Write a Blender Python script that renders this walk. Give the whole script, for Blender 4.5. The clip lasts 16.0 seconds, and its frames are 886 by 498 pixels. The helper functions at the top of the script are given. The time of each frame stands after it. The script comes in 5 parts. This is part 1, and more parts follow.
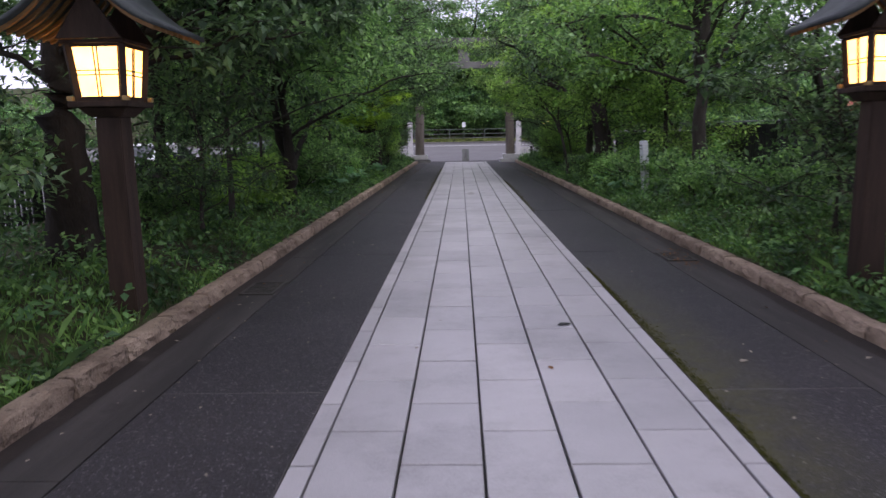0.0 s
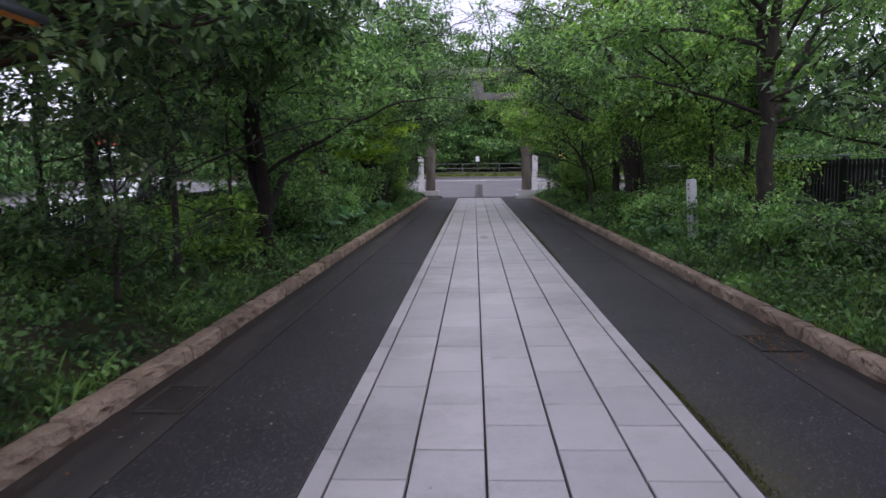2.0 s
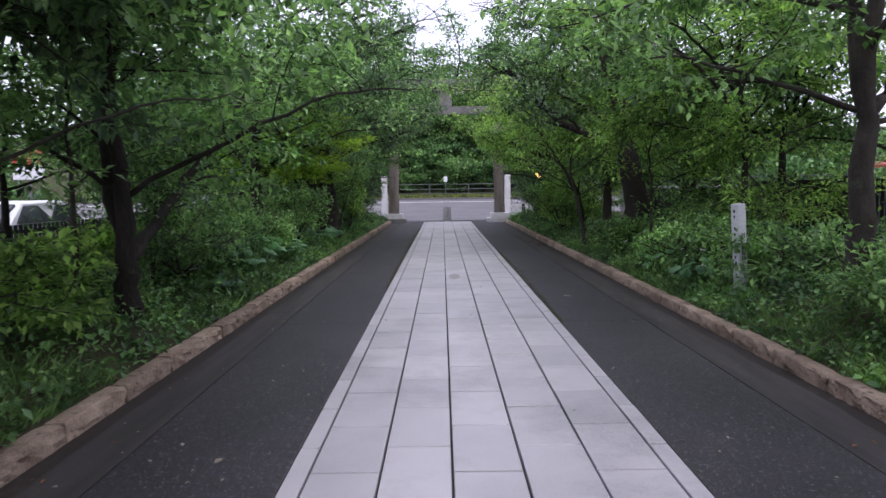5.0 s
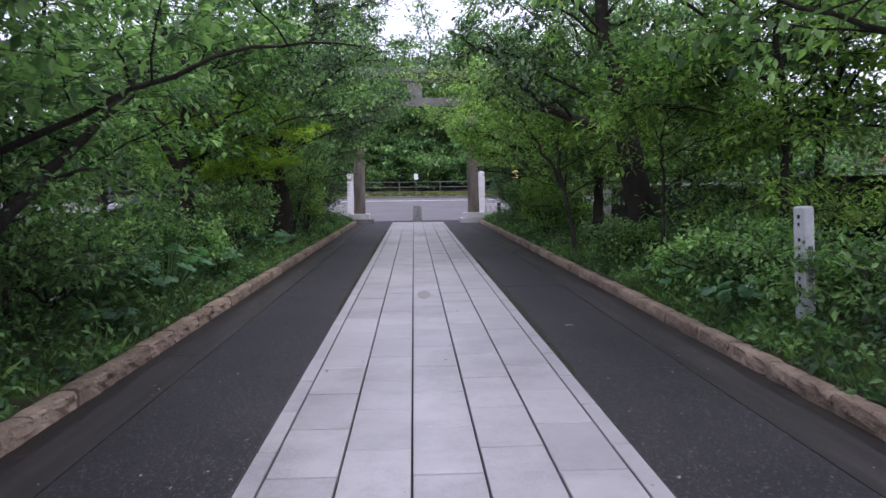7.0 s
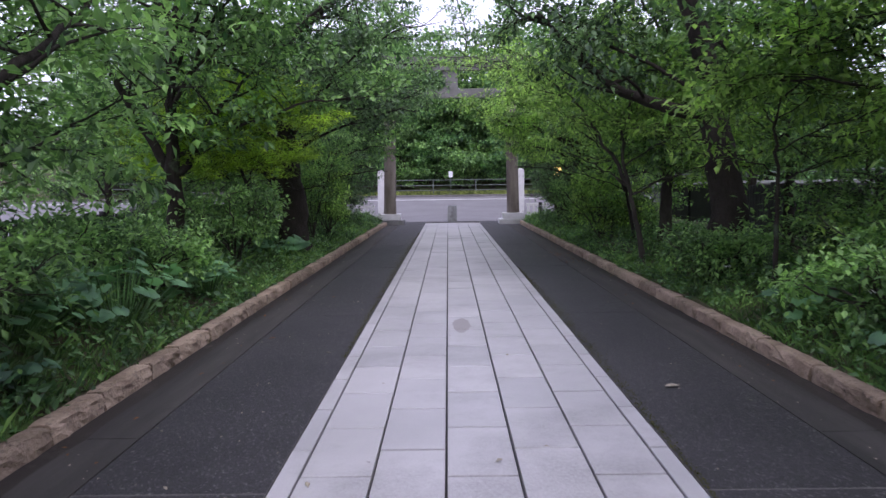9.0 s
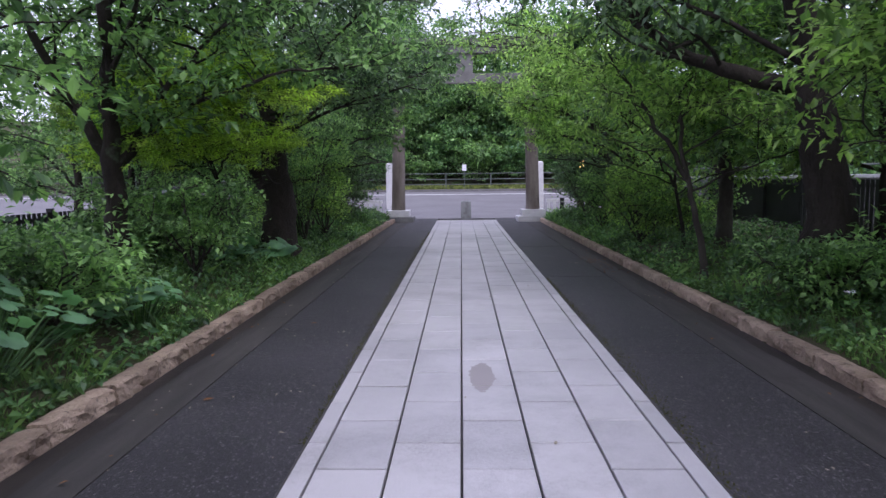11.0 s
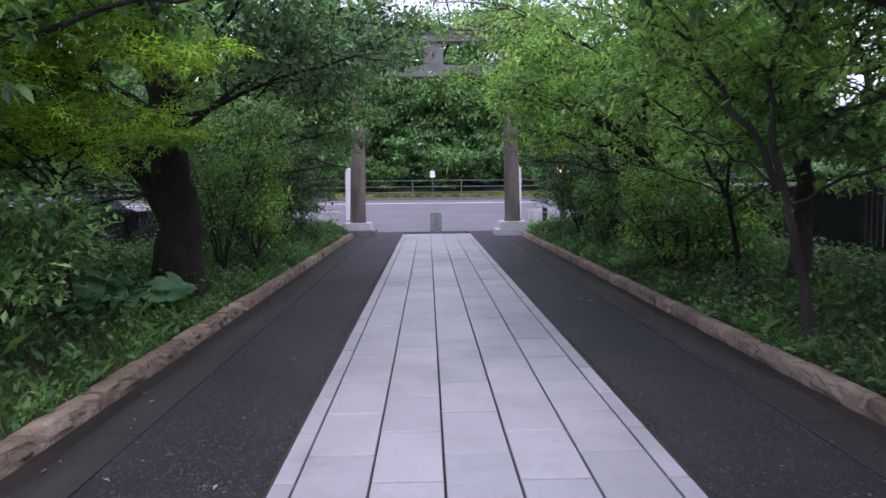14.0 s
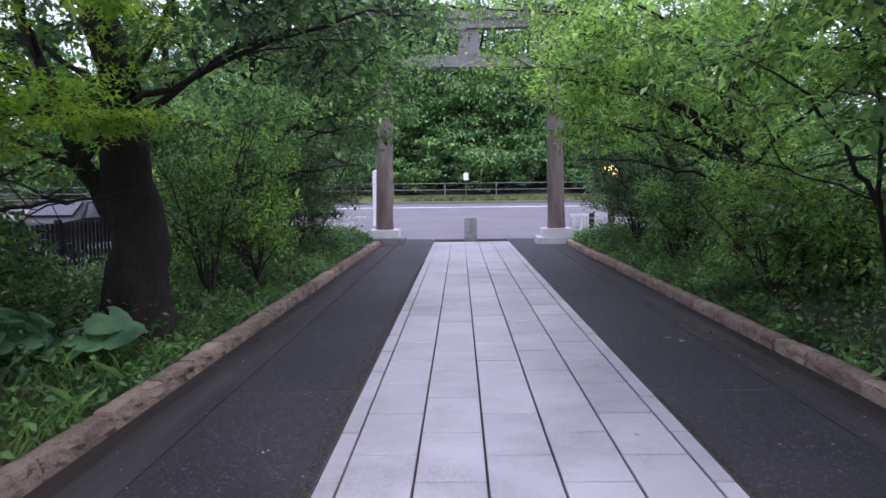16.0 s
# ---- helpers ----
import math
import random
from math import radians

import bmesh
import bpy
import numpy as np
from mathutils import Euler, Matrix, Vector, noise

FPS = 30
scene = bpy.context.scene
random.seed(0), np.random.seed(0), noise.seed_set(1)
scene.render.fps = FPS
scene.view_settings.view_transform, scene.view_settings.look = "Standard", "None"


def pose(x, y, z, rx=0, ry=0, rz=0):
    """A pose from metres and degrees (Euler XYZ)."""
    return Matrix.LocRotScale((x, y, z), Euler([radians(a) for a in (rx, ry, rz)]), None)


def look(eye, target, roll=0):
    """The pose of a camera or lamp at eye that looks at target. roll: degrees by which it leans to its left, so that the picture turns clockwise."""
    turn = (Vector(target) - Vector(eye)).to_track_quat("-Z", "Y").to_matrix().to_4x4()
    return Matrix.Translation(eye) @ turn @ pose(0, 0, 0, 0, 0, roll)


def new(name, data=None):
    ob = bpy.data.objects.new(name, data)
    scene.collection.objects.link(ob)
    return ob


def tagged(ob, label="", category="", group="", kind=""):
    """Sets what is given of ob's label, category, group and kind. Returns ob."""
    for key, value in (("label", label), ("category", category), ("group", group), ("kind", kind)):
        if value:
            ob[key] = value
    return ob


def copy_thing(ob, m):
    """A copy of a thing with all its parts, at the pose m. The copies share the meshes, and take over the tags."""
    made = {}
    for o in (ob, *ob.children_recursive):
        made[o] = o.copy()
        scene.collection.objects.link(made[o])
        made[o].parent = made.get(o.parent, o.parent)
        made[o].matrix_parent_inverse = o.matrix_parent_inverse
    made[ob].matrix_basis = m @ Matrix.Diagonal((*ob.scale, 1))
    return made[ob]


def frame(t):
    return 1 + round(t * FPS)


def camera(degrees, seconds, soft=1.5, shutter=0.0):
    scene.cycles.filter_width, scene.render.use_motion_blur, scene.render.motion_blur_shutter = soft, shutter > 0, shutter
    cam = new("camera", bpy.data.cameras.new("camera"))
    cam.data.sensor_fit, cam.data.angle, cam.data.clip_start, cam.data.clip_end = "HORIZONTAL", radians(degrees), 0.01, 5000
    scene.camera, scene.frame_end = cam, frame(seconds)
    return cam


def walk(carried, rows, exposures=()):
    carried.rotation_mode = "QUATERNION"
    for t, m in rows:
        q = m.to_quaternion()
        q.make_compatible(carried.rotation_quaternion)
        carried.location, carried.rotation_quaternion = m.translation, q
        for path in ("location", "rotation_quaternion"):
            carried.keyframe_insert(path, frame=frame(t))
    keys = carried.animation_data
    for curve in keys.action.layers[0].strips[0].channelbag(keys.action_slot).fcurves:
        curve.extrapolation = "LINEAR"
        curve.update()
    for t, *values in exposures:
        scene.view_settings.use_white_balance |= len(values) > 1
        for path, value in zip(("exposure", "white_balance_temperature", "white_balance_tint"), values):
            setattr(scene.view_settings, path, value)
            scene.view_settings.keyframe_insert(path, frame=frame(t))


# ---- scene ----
cam = camera(63.4, 16.0, shutter=0.4)
METRES, EYE, TILT, LEAN, TURN = 18.8, 1.5, 0.0, 0.0, 1.2
ROWS = [
    (0.0, 0.0, 0.0, 0.0, 0.16, -9.12, -0.99),
    (0.5, -0.0003, 0.0322, -0.0, 2.26, -8.74, -0.91),
    (1.0, 0.0012, 0.0635, 0.001, 2.63, -7.98, -0.99),
    (1.5, 0.0027, 0.0964, 0.0015, 2.42, -7.42, -1.08),
    (2.0, 0.0048, 0.1276, 0.0019, 1.28, -6.48, -1.25),
    (2.5, 0.0067, 0.1593, 0.0028, -0.15, -5.41, -1.35),
    (3.0, 0.009, 0.1891, 0.0031, -1.27, -4.46, -1.35),
    (3.5, 0.0101, 0.22, 0.0032, -1.41, -3.92, -1.27),
    (4.0, 0.0094, 0.2497, 0.0027, -0.48, -3.9, -1.29),
    (4.5, 0.0083, 0.2811, 0.0019, -0.7, -4.64, -1.27),
    (7.0, 0.0157, 0.441, 0.0012, -3.54, -4.88, -1.3),
    (7.5, 0.0167, 0.473, 0.0019, -3.27, -4.45, -1.31),
    (8.0, 0.0181, 0.505, 0.0016, -2.64, -4.69, -1.27),
    (8.5, 0.0184, 0.5353, 0.0011, -1.94, -4.97, -1.27),
    (9.0, 0.0181, 0.566, 0.0014, -0.8, -5.1, -1.25),
    (11.5, 0.0196, 0.7225, 0.0004, 0.25, -5.7, -1.41),
    (12.0, 0.0189, 0.7544, 0.0003, 0.03, -5.75, -1.37),
    (12.5, 0.0184, 0.7848, -0.0, -0.86, -5.73, -1.47),
    (13.0, 0.0204, 0.8162, -0.0002, -2.39, -5.71, -1.51),
    (13.5, 0.0206, 0.8472, -0.0002, -2.63, -5.22, -1.49),
    (14.0, 0.0193, 0.8775, 0.0005, -2.41, -4.95, -1.39),
    (14.5, 0.0193, 0.9076, -0.0003, -1.5, -5.21, -1.38),
    (15.0, 0.0197, 0.9385, -0.0004, -1.15, -5.08, -1.4),
    (15.5, 0.019, 0.9689, -0.0001, -0.19, -4.86, -1.34),
    (16.0, 0.0185, 0.9992, -0.0002, 0.13, -4.77, -1.34),
]
LEVEL = pose(0.35, 0, 0, 0, 2.0045, 0) @ pose(-0.35, 0, 0)   # brings the lane level across
walk(cam, [(t, LEVEL @ pose(0, 0, EYE, TILT, LEAN, TURN) @ pose(METRES * x, METRES * y, METRES * z + 0.035 * (t / 16) ** 2, 90 + pitch, roll, yaw)) for t, x, y, z, yaw, pitch, roll in ROWS],
     [(0.0, -0.06, 6400, 13), (2.0, -0.08, 6350, 12), (3.5, 0.16, 6300, 12), (4.5, 0.26, 6300, 12), (7.0, 0.28, 6200, 14), (9.0, 0.36, 6150, 16), (12.0, 0.34, 5950, 16), (13.2, 0.28, 5950, 16), (14.2, 0.46, 5900, 18), (16.0, 0.68, 5850, 20)])

# ---- world, light ----
world = bpy.data.worlds.new("dusk_sky")
scene.world = world
world.use_nodes = True
wt = world.node_tree
bg = wt.nodes["Background"]
sky = wt.nodes.new("ShaderNodeTexSky")
sky.sky_type = "NISHITA"
sky.sun_disc = False
sky.sun_elevation, sky.sun_rotation = radians(55), radians(162)
sky.air_density, sky.dust_density, sky.ozone_density = 1.0, 3.0, 1.0
cloud = wt.nodes.new("ShaderNodeMix")
cloud.data_type = "RGBA"
cloud.inputs["Factor"].default_value = 0.8
cloud.inputs[7].default_value = (9.0, 8.7, 11.0, 1)
wt.links.new(sky.outputs[0], cloud.inputs[6])
wt.links.new(cloud.outputs[2], bg.inputs[0])
bg.inputs[1].default_value = 0.15
sun = new("sun", bpy.data.lights.new("sun", "SUN"))
sun.data.energy, sun.data.angle, sun.data.color = 1.5, radians(45), (1, 0.96, 0.93)
sun.matrix_world = look((0, 0, 30), (-6, 19, 0))

# ---- helpers of this place ----
MID = 0.35             # middle of the paved strip
KL, KR = -2.25, 2.955   # faces of the two kerbs
ROW_END = 40.0         # end of the paved strip


def rise(y):
    return 0.052 * min(max(y - 42.0, 0.0), 16.0)


def bed(x, y):
    """Height of the soil beside the kerbs."""
    d = max(KL - 0.2 - x, x - KR - 0.2, 0.0)
    h = 0.09 + (0.24 * min(d / 0.7, 1.0) if x < MID else 0.24 * min(d / 1.0, 1.0))
    if x < -6.2:
        h -= min((-6.2 - x) * 0.35, 0.5)
    if x > 10.5:
        h -= min((x - 10.5) * 0.2, 0.4)
    return h + 0.05 * noise.noise((x * 0.8, y * 0.8, 1.7))


def link(name, bm, mat, parent=None, label="", smooth=False):
    me = bpy.data.meshes.new(name)
    bm.to_mesh(me)
    bm.free()
    if smooth:
        for p in me.polygons:
            p.use_smooth = True
    if mat:
        me.materials.append(mat)
    ob = new(name, me)
    if parent:
        ob.parent = parent
    if label:
        ob["label"] = label
    return ob


def part(name, bm, mat, parent, label="", smooth=False):
    return link(name, bm, mat, parent, label, smooth)


def empty(name, m, label, category, group="", kind=""):
    e = new(name)
    e.empty_display_size = 0.2
    e.matrix_world = m
    return tagged(e, label, category, group, kind)


def arrays_mesh(name, verts, faces, mat, smooth=False):
    """A mesh from arrays of equal-sided faces."""
    me = bpy.data.meshes.new(name)
    v = np.asarray(verts, dtype=np.float32)
    f = np.asarray(faces, dtype=np.int32)
    n = f.shape[1]
    me.vertices.add(len(v))
    me.vertices.foreach_set("co", v.ravel())
    me.loops.add(f.size)
    me.loops.foreach_set("vertex_index", f.ravel())
    me.polygons.add(len(f))
    me.polygons.foreach_set("loop_start", np.arange(0, f.size, n, dtype=np.int32))
    me.polygons.foreach_set("loop_total", np.full(len(f), n, dtype=np.int32))
    me.polygons.foreach_set("use_smooth", np.full(len(f), smooth, dtype=bool))
    me.materials.append(mat)
    me.update(calc_edges=True)
    return me


def add_box(bm, x0, y0, z0, x1, y1, z1, bevel=0.0, m=None):
    r = bmesh.ops.create_cube(bm, size=1)
    vs = r["verts"]
    bmesh.ops.scale(bm, vec=(x1 - x0, y1 - y0, z1 - z0), verts=vs)
    bmesh.ops.translate(bm, vec=((x0 + x1) / 2, (y0 + y1) / 2, (z0 + z1) / 2), verts=vs)
    if bevel:
        es = list({e for v in vs for e in v.link_edges})
        r2 = bmesh.ops.bevel(bm, geom=es, offset=bevel, segments=2, affect="EDGES", profile=0.6)
        vs = list({v for f in r2["faces"] for v in f.verts} | {v for v in vs if v.is_valid})
    if m is not None:
        bmesh.ops.transform(bm, matrix=m, verts=vs)
    return vs


def box(x0, y0, z0, x1, y1, z1, bevel=0.0, m=None):
    bm = bmesh.new()
    add_box(bm, x0, y0, z0, x1, y1, z1, bevel, m)
    return bm


def frustum(w0, d0, w1, d1, z0, z1, bevel=0.0):
    """A box whose foot is w0 by d0 and whose head is w1 by d1."""
    bm = box(-0.5, -0.5, 0, 0.5, 0.5, 1)
    for v in bm.verts:
        top = v.co.z > 0.5
        v.co = Vector((v.co.x * (w1 if top else w0), v.co.y * (d1 if top else d0), z1 if top else z0))
    if bevel:
        bmesh.ops.bevel(bm, geom=list(bm.edges), offset=bevel, segments=2, affect="EDGES")
    return bm


def tube(pts, radii, sides=8):
    """Vertices and quads of a tapering tube along points."""
    pts = np.asarray(pts, float)
    n = len(pts)
    d = np.gradient(pts, axis=0)
    d /= np.linalg.norm(d, axis=1)[:, None] + 1e-9
    ref = np.where(np.abs(d[:, 2:3]) > 0.9, np.array([[1.0, 0, 0]]), np.array([[0, 0, 1.0]]))
    u = np.cross(d, ref)
    u /= np.linalg.norm(u, axis=1)[:, None] + 1e-9
    w = np.cross(d, u)
    a = np.linspace(0, 2 * np.pi, sides, endpoint=False)
    ring = pts[:, None, :] + np.asarray(radii)[:, None, None] * (np.cos(a)[None, :, None] * u[:, None, :] + np.sin(a)[None, :, None] * w[:, None, :])
    i = np.arange(n - 1)[:, None] * sides
    j = np.arange(sides)[None, :]
    k = (j + 1) % sides
    q = np.stack([i + j, i + k, i + sides + k, i + sides + j], -1).reshape(-1, 4)
    return ring.reshape(-1, 3), q


def pipe_bm(pts, r, sides=10):
    v, q = tube(pts, [r] * len(pts), sides)
    bm = bmesh.new()
    vs = [bm.verts.new(c) for c in v]
    for f in q:
        bm.faces.new([vs[i] for i in f])
    bm.faces.new(vs[:sides])
    bm.faces.new(vs[-sides:][::-1])
    bmesh.ops.recalc_face_normals(bm, faces=bm.faces)
    return bm


# ---- materials ----
def mat_base(name, rough=0.8, metal=0.0, spec=0.3):
    m = bpy.data.materials.new(name)
    m.use_nodes = True
    t = m.node_tree
    b = t.nodes["Principled BSDF"]
    b.inputs["Roughness"].default_value = rough
    b.inputs["Metallic"].default_value = metal
    b.inputs["Specular IOR Level"].default_value = spec
    return m, t, b


def node(t, kind, **kw):
    n = t.nodes.new(kind)
    for k, v in kw.items():
        n.inputs[k].default_value = v
    return n


def noise_node(t, scale, detail=6.0, coord="pos", rough=0.6, stretch=None):
    if coord == "pos":
        c = t.nodes.new("ShaderNodeNewGeometry").outputs["Position"]
    else:
        c = t.nodes.new("ShaderNodeTexCoord").outputs["Object"]
    if stretch:
        mp = t.nodes.new("ShaderNodeMapping")
        mp.inputs["Scale"].default_value = stretch
        t.links.new(c, mp.inputs["Vector"])
        c = mp.outputs[0]
    n = node(t, "ShaderNodeTexNoise", Scale=scale, Detail=detail, Roughness=rough)
    t.links.new(c, n.inputs["Vector"])
    return n.outputs["Fac"]


def ramp(t, fac, lo, hi, a, b):
    r = t.nodes.new("ShaderNodeValToRGB")
    r.color_ramp.elements[0].position, r.color_ramp.elements[0].color = lo, (*a, 1)
    r.color_ramp.elements[1].position, r.color_ramp.elements[1].color = hi, (*b, 1)
    t.links.new(fac, r.inputs[0])
    return r.outputs[0]


def mix(t, fac, a, b, blend="MIX"):
    m = t.nodes.new("ShaderNodeMix")
    m.data_type, m.blend_type = "RGBA", blend
    for sock, v in ((m.inputs[0], fac), (m.inputs[6], a), (m.inputs[7], b)):
        if isinstance(v, (int, float)):
            sock.default_value = v
        elif isinstance(v, tuple):
            sock.default_value = (*v, 1)
        else:
            t.links.new(v, sock)
    return m.outputs[2]


def bump(t, b, fac, strength, dist):
    n = node(t, "ShaderNodeBump", Strength=strength, Distance=dist)
    t.links.new(fac, n.inputs["Height"])
    t.links.new(n.outputs[0], b.inputs["Normal"])


def surface(name, a, b_, scale, fine, rough=0.85, bump_s=0.4, bump_d=0.004, spots=None, spread=0.0, spec=0.3, stretch=None, coord="pos"):
    """A matt surface: two tones by large noise, grain by fine noise, optional spots, optional change from piece to piece."""
    m, t, bs = mat_base(name, rough, 0.0, spec)
    big = noise_node(t, scale, 5, coord, stretch=stretch)
    col = ramp(t, big, 0.32, 0.68, a, b_)
    fin = noise_node(t, fine, 3, coord, 0.7, stretch)
    col = mix(t, 0.55, col, ramp(t, fin, 0.3, 0.7, (0.62, 0.62, 0.62), (1.2, 1.2, 1.2)), "MULTIPLY")
    if spots:
        c, sc, lo = spots
        f = noise_node(t, sc, 4, coord, 0.65)
        col = mix(t, ramp(t, f, lo, lo + 0.1, (0, 0, 0), (1, 1, 1)), col, c)
    if spread:
        oi = t.nodes.new("ShaderNodeObjectInfo")
        col = mix(t, 1.0, col, ramp(t, oi.outputs["Random"], 0, 1, (1 - spread,) * 3, (1 + spread,) * 3), "MULTIPLY")
    t.links.new(col, bs.inputs["Base Color"])
    if bump_s:
        bump(t, bs, fin, bump_s, bump_d)
    return m


def leaf_mat(name, dark, light, trans=0.35, rough=0.42):
    m, t, b = mat_base(name, rough, 0.0, 0.35)
    g = t.nodes.new("ShaderNodeNewGeometry")
    col = ramp(t, g.outputs["Random Per Island"], 0.0, 1.0, dark, light)
    # clump-sized noise puts cool shaded gaps and warm lit sprays into the colour
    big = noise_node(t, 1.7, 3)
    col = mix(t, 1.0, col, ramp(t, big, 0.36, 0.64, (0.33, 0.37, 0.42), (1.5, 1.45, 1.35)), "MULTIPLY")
    t.links.new(col, b.inputs["Base Color"])
    tr = t.nodes.new("ShaderNodeBsdfTranslucent")
    t.links.new(mix(t, 1.0, col, (1.6, 1.85, 1.15), "MULTIPLY"), tr.inputs[0])
    ms = t.nodes.new("ShaderNodeMixShader")
    ms.inputs[0].default_value = trans
    t.links.new(b.outputs[0], ms.inputs[1])
    t.links.new(tr.outputs[0], ms.inputs[2])
    t.links.new(ms.outputs[0], t.nodes["Material Output"].inputs[0])
    return m


def slab_mat():
    m, t, b = mat_base("granite_slab", 0.40, 0, 0.5)
    g = t.nodes.new("ShaderNodeNewGeometry")
    oi = t.nodes.new("ShaderNodeObjectInfo")
    col = ramp(t, noise_node(t, 1.3, 5), 0.3, 0.7, (0.395, 0.384, 0.404), (0.475, 0.46, 0.487))
    col = mix(t, 0.6, col, ramp(t, noise_node(t, 190, 3), 0.3, 0.7, (0.75, 0.75, 0.75), (1.15, 1.15, 1.15)), "MULTIPLY")
    col = mix(t, 1.0, col, ramp(t, oi.outputs["Random"], 0, 1, (0.88, 0.88, 0.89), (1.07, 1.06, 1.06)), "MULTIPLY")
    dirt = ramp(t, noise_node(t, 0.55, 7, rough=0.75), 0.48, 0.64, (0, 0, 0), (1, 1, 1))
    grit = ramp(t, noise_node(t, 48, 5, rough=0.75), 0.34, 0.70, (0.1, 0.1, 0.1), (0.75, 0.75, 0.75))
    col = mix(t, mix(t, 1.0, dirt, grit, "MULTIPLY"), col, (0.15, 0.142, 0.147))
    # one damp patch with an irregular rim
    mp = t.nodes.new("ShaderNodeMapping")
    mp.inputs["Location"].default_value = (-0.30 / 0.10, -18.50 / 0.42, 0)
    mp.inputs["Scale"].default_value = (1 / 0.10, 1 / 0.42, 0)
    t.links.new(g.outputs["Position"], mp.inputs[0])
    ln = t.nodes.new("ShaderNodeVectorMath")
    ln.operation = "LENGTH"
    t.links.new(mp.outputs[0], ln.inputs[0])
    ad = t.nodes.new("ShaderNodeMath")
    ad.operation = "ADD"
    t.links.new(ln.outputs["Value"], ad.inputs[0])
    t.links.new(noise_node(t, 9, 3), ad.inputs[1])
    sc = t.nodes.new("ShaderNodeMath")
    sc.operation = "LESS_THAN"
    t.links.new(ad.outputs[0], sc.inputs[0])
    sc.inputs[1].default_value = 1.45
    col = mix(t, sc.outputs[0], col, (0.245, 0.22, 0.225))
    t.links.new(col, b.inputs["Base Color"])
    bump(t, b, noise_node(t, 120, 3), 0.25, 0.002)
    return m


def asphalt_mat():
    m, t, b = mat_base("asphalt", 0.64, 0, 0.45)
    col = ramp(t, noise_node(t, 0.7, 5), 0.3, 0.7, (0.014, 0.0128, 0.0155), (0.030, 0.0275, 0.032))
    grain = noise_node(t, 75, 4, rough=0.8)
    col = mix(t, 1.0, col, ramp(t, grain, 0.36, 0.66, (0.3, 0.3, 0.3), (1.75, 1.72, 1.78)), "MULTIPLY")
    col = mix(t, ramp(t, noise_node(t, 60, 2, rough=0.5), 0.62, 0.68, (0, 0, 0), (1, 1, 1)), col, (0.13, 0.125, 0.13))
    # moss film along the paving's edge near the start
    g = t.nodes.new("ShaderNodeNewGeometry")
    sep = t.nodes.new("ShaderNodeSeparateXYZ")
    t.links.new(g.outputs["Position"], sep.inputs[0])

    def band(sock, lo0, lo1, hi0, hi1):
        out = []
        for x0, x1 in ((lo0, lo1), (hi1, hi0)):
            r = node(t, "ShaderNodeMapRange", **{"From Min": x0, "From Max": x1})
            t.links.new(sock, r.inputs["Value"])
            out.append(r.outputs[0])
        mm = t.nodes.new("ShaderNodeMath")
        mm.operation = "MULTIPLY"
        t.links.new(out[0], mm.inputs[0])
        t.links.new(out[1], mm.inputs[1])
        return mm.outputs[0]

    f = mix(t, 1.0, band(sep.outputs[0], 1.3, 1.4, 1.45, 2.05), band(sep.outputs[1], 0.5, 3.4, 5.0, 8.5), "MULTIPLY")
    f = mix(t, 1.0, f, ramp(t, noise_node(t, 5, 6, rough=0.7), 0.35, 0.6, (0.25, 0.25, 0.25), (1, 1, 1)), "MULTIPLY")
    col = mix(t, f, col, (0.062, 0.06, 0.018))
    t.links.new(col, b.inputs["Base Color"])
    bump(t, b, grain, 0.9, 0.004)
    return m


M_SLAB = slab_mat()
M_JOINT = surface("joint_sand", (0.03, 0.029, 0.028), (0.06, 0.057, 0.055), 6, 150)
M_ASPHALT = asphalt_mat()
M_SEAM = surface("seam_mortar", (0.11, 0.105, 0.105), (0.16, 0.15, 0.15), 5, 90)
M_GUTTER = surface("gutter_concrete", (0.020, 0.018, 0.018), (0.055, 0.049, 0.047), 1.0, 70, 0.75, 0.5, 0.003, ((0.03, 0.026, 0.025), 2.2, 0.60), stretch=(5, 0.4, 1), spec=0.45)
M_SILT = surface("damp_silt", (0.016, 0.013, 0.012), (0.036, 0.029, 0.026), 1.3, 60, 0.7, 0.6, 0.004, ((0.05, 0.042, 0.038), 3.0, 0.6), stretch=(3, 0.5, 1))
M_KERB = surface("kerb_granite", (0.215, 0.158, 0.119), (0.40, 0.308, 0.238), 2.6, 38, 0.9, 1.0, 0.022, ((0.13, 0.10, 0.08), 14, 0.57), 0.22)
M_MORTAR = surface("kerb_mortar", (0.07, 0.052, 0.043), (0.12, 0.09, 0.075), 6, 90)
M_SOIL = surface("soil", (0.035, 0.035, 0.018), (0.075, 0.07, 0.035), 1.2, 40, 0.95, 1.0, 0.03, ((0.05, 0.09, 0.02), 2.5, 0.5))
M_ROAD = surface("road_asphalt", (0.14, 0.135, 0.145), (0.18, 0.175, 0.185), 0.5, 90, 0.85, 0.4, 0.003)
M_PAINT = surface("road_paint", (0.6, 0.6, 0.6), (0.75, 0.75, 0.75), 3, 50)
M_STONE = surface("pale_granite", (0.48, 0.475, 0.49), (0.60, 0.595, 0.61), 3, 140, 0.75, 0.3, 0.002, ((0.3, 0.29, 0.29), 5, 0.62))
M_STONE_GREY = surface("grey_granite", (0.20, 0.205, 0.215), (0.30, 0.305, 0.315), 3, 140, 0.75, 0.3, 0.002, ((0.16, 0.16, 0.16), 5, 0.6))
M_STONE_DARK = surface("stained_granite", (0.13, 0.13, 0.135), (0.24, 0.235, 0.24), 3, 140, 0.8, 0.4, 0.003)
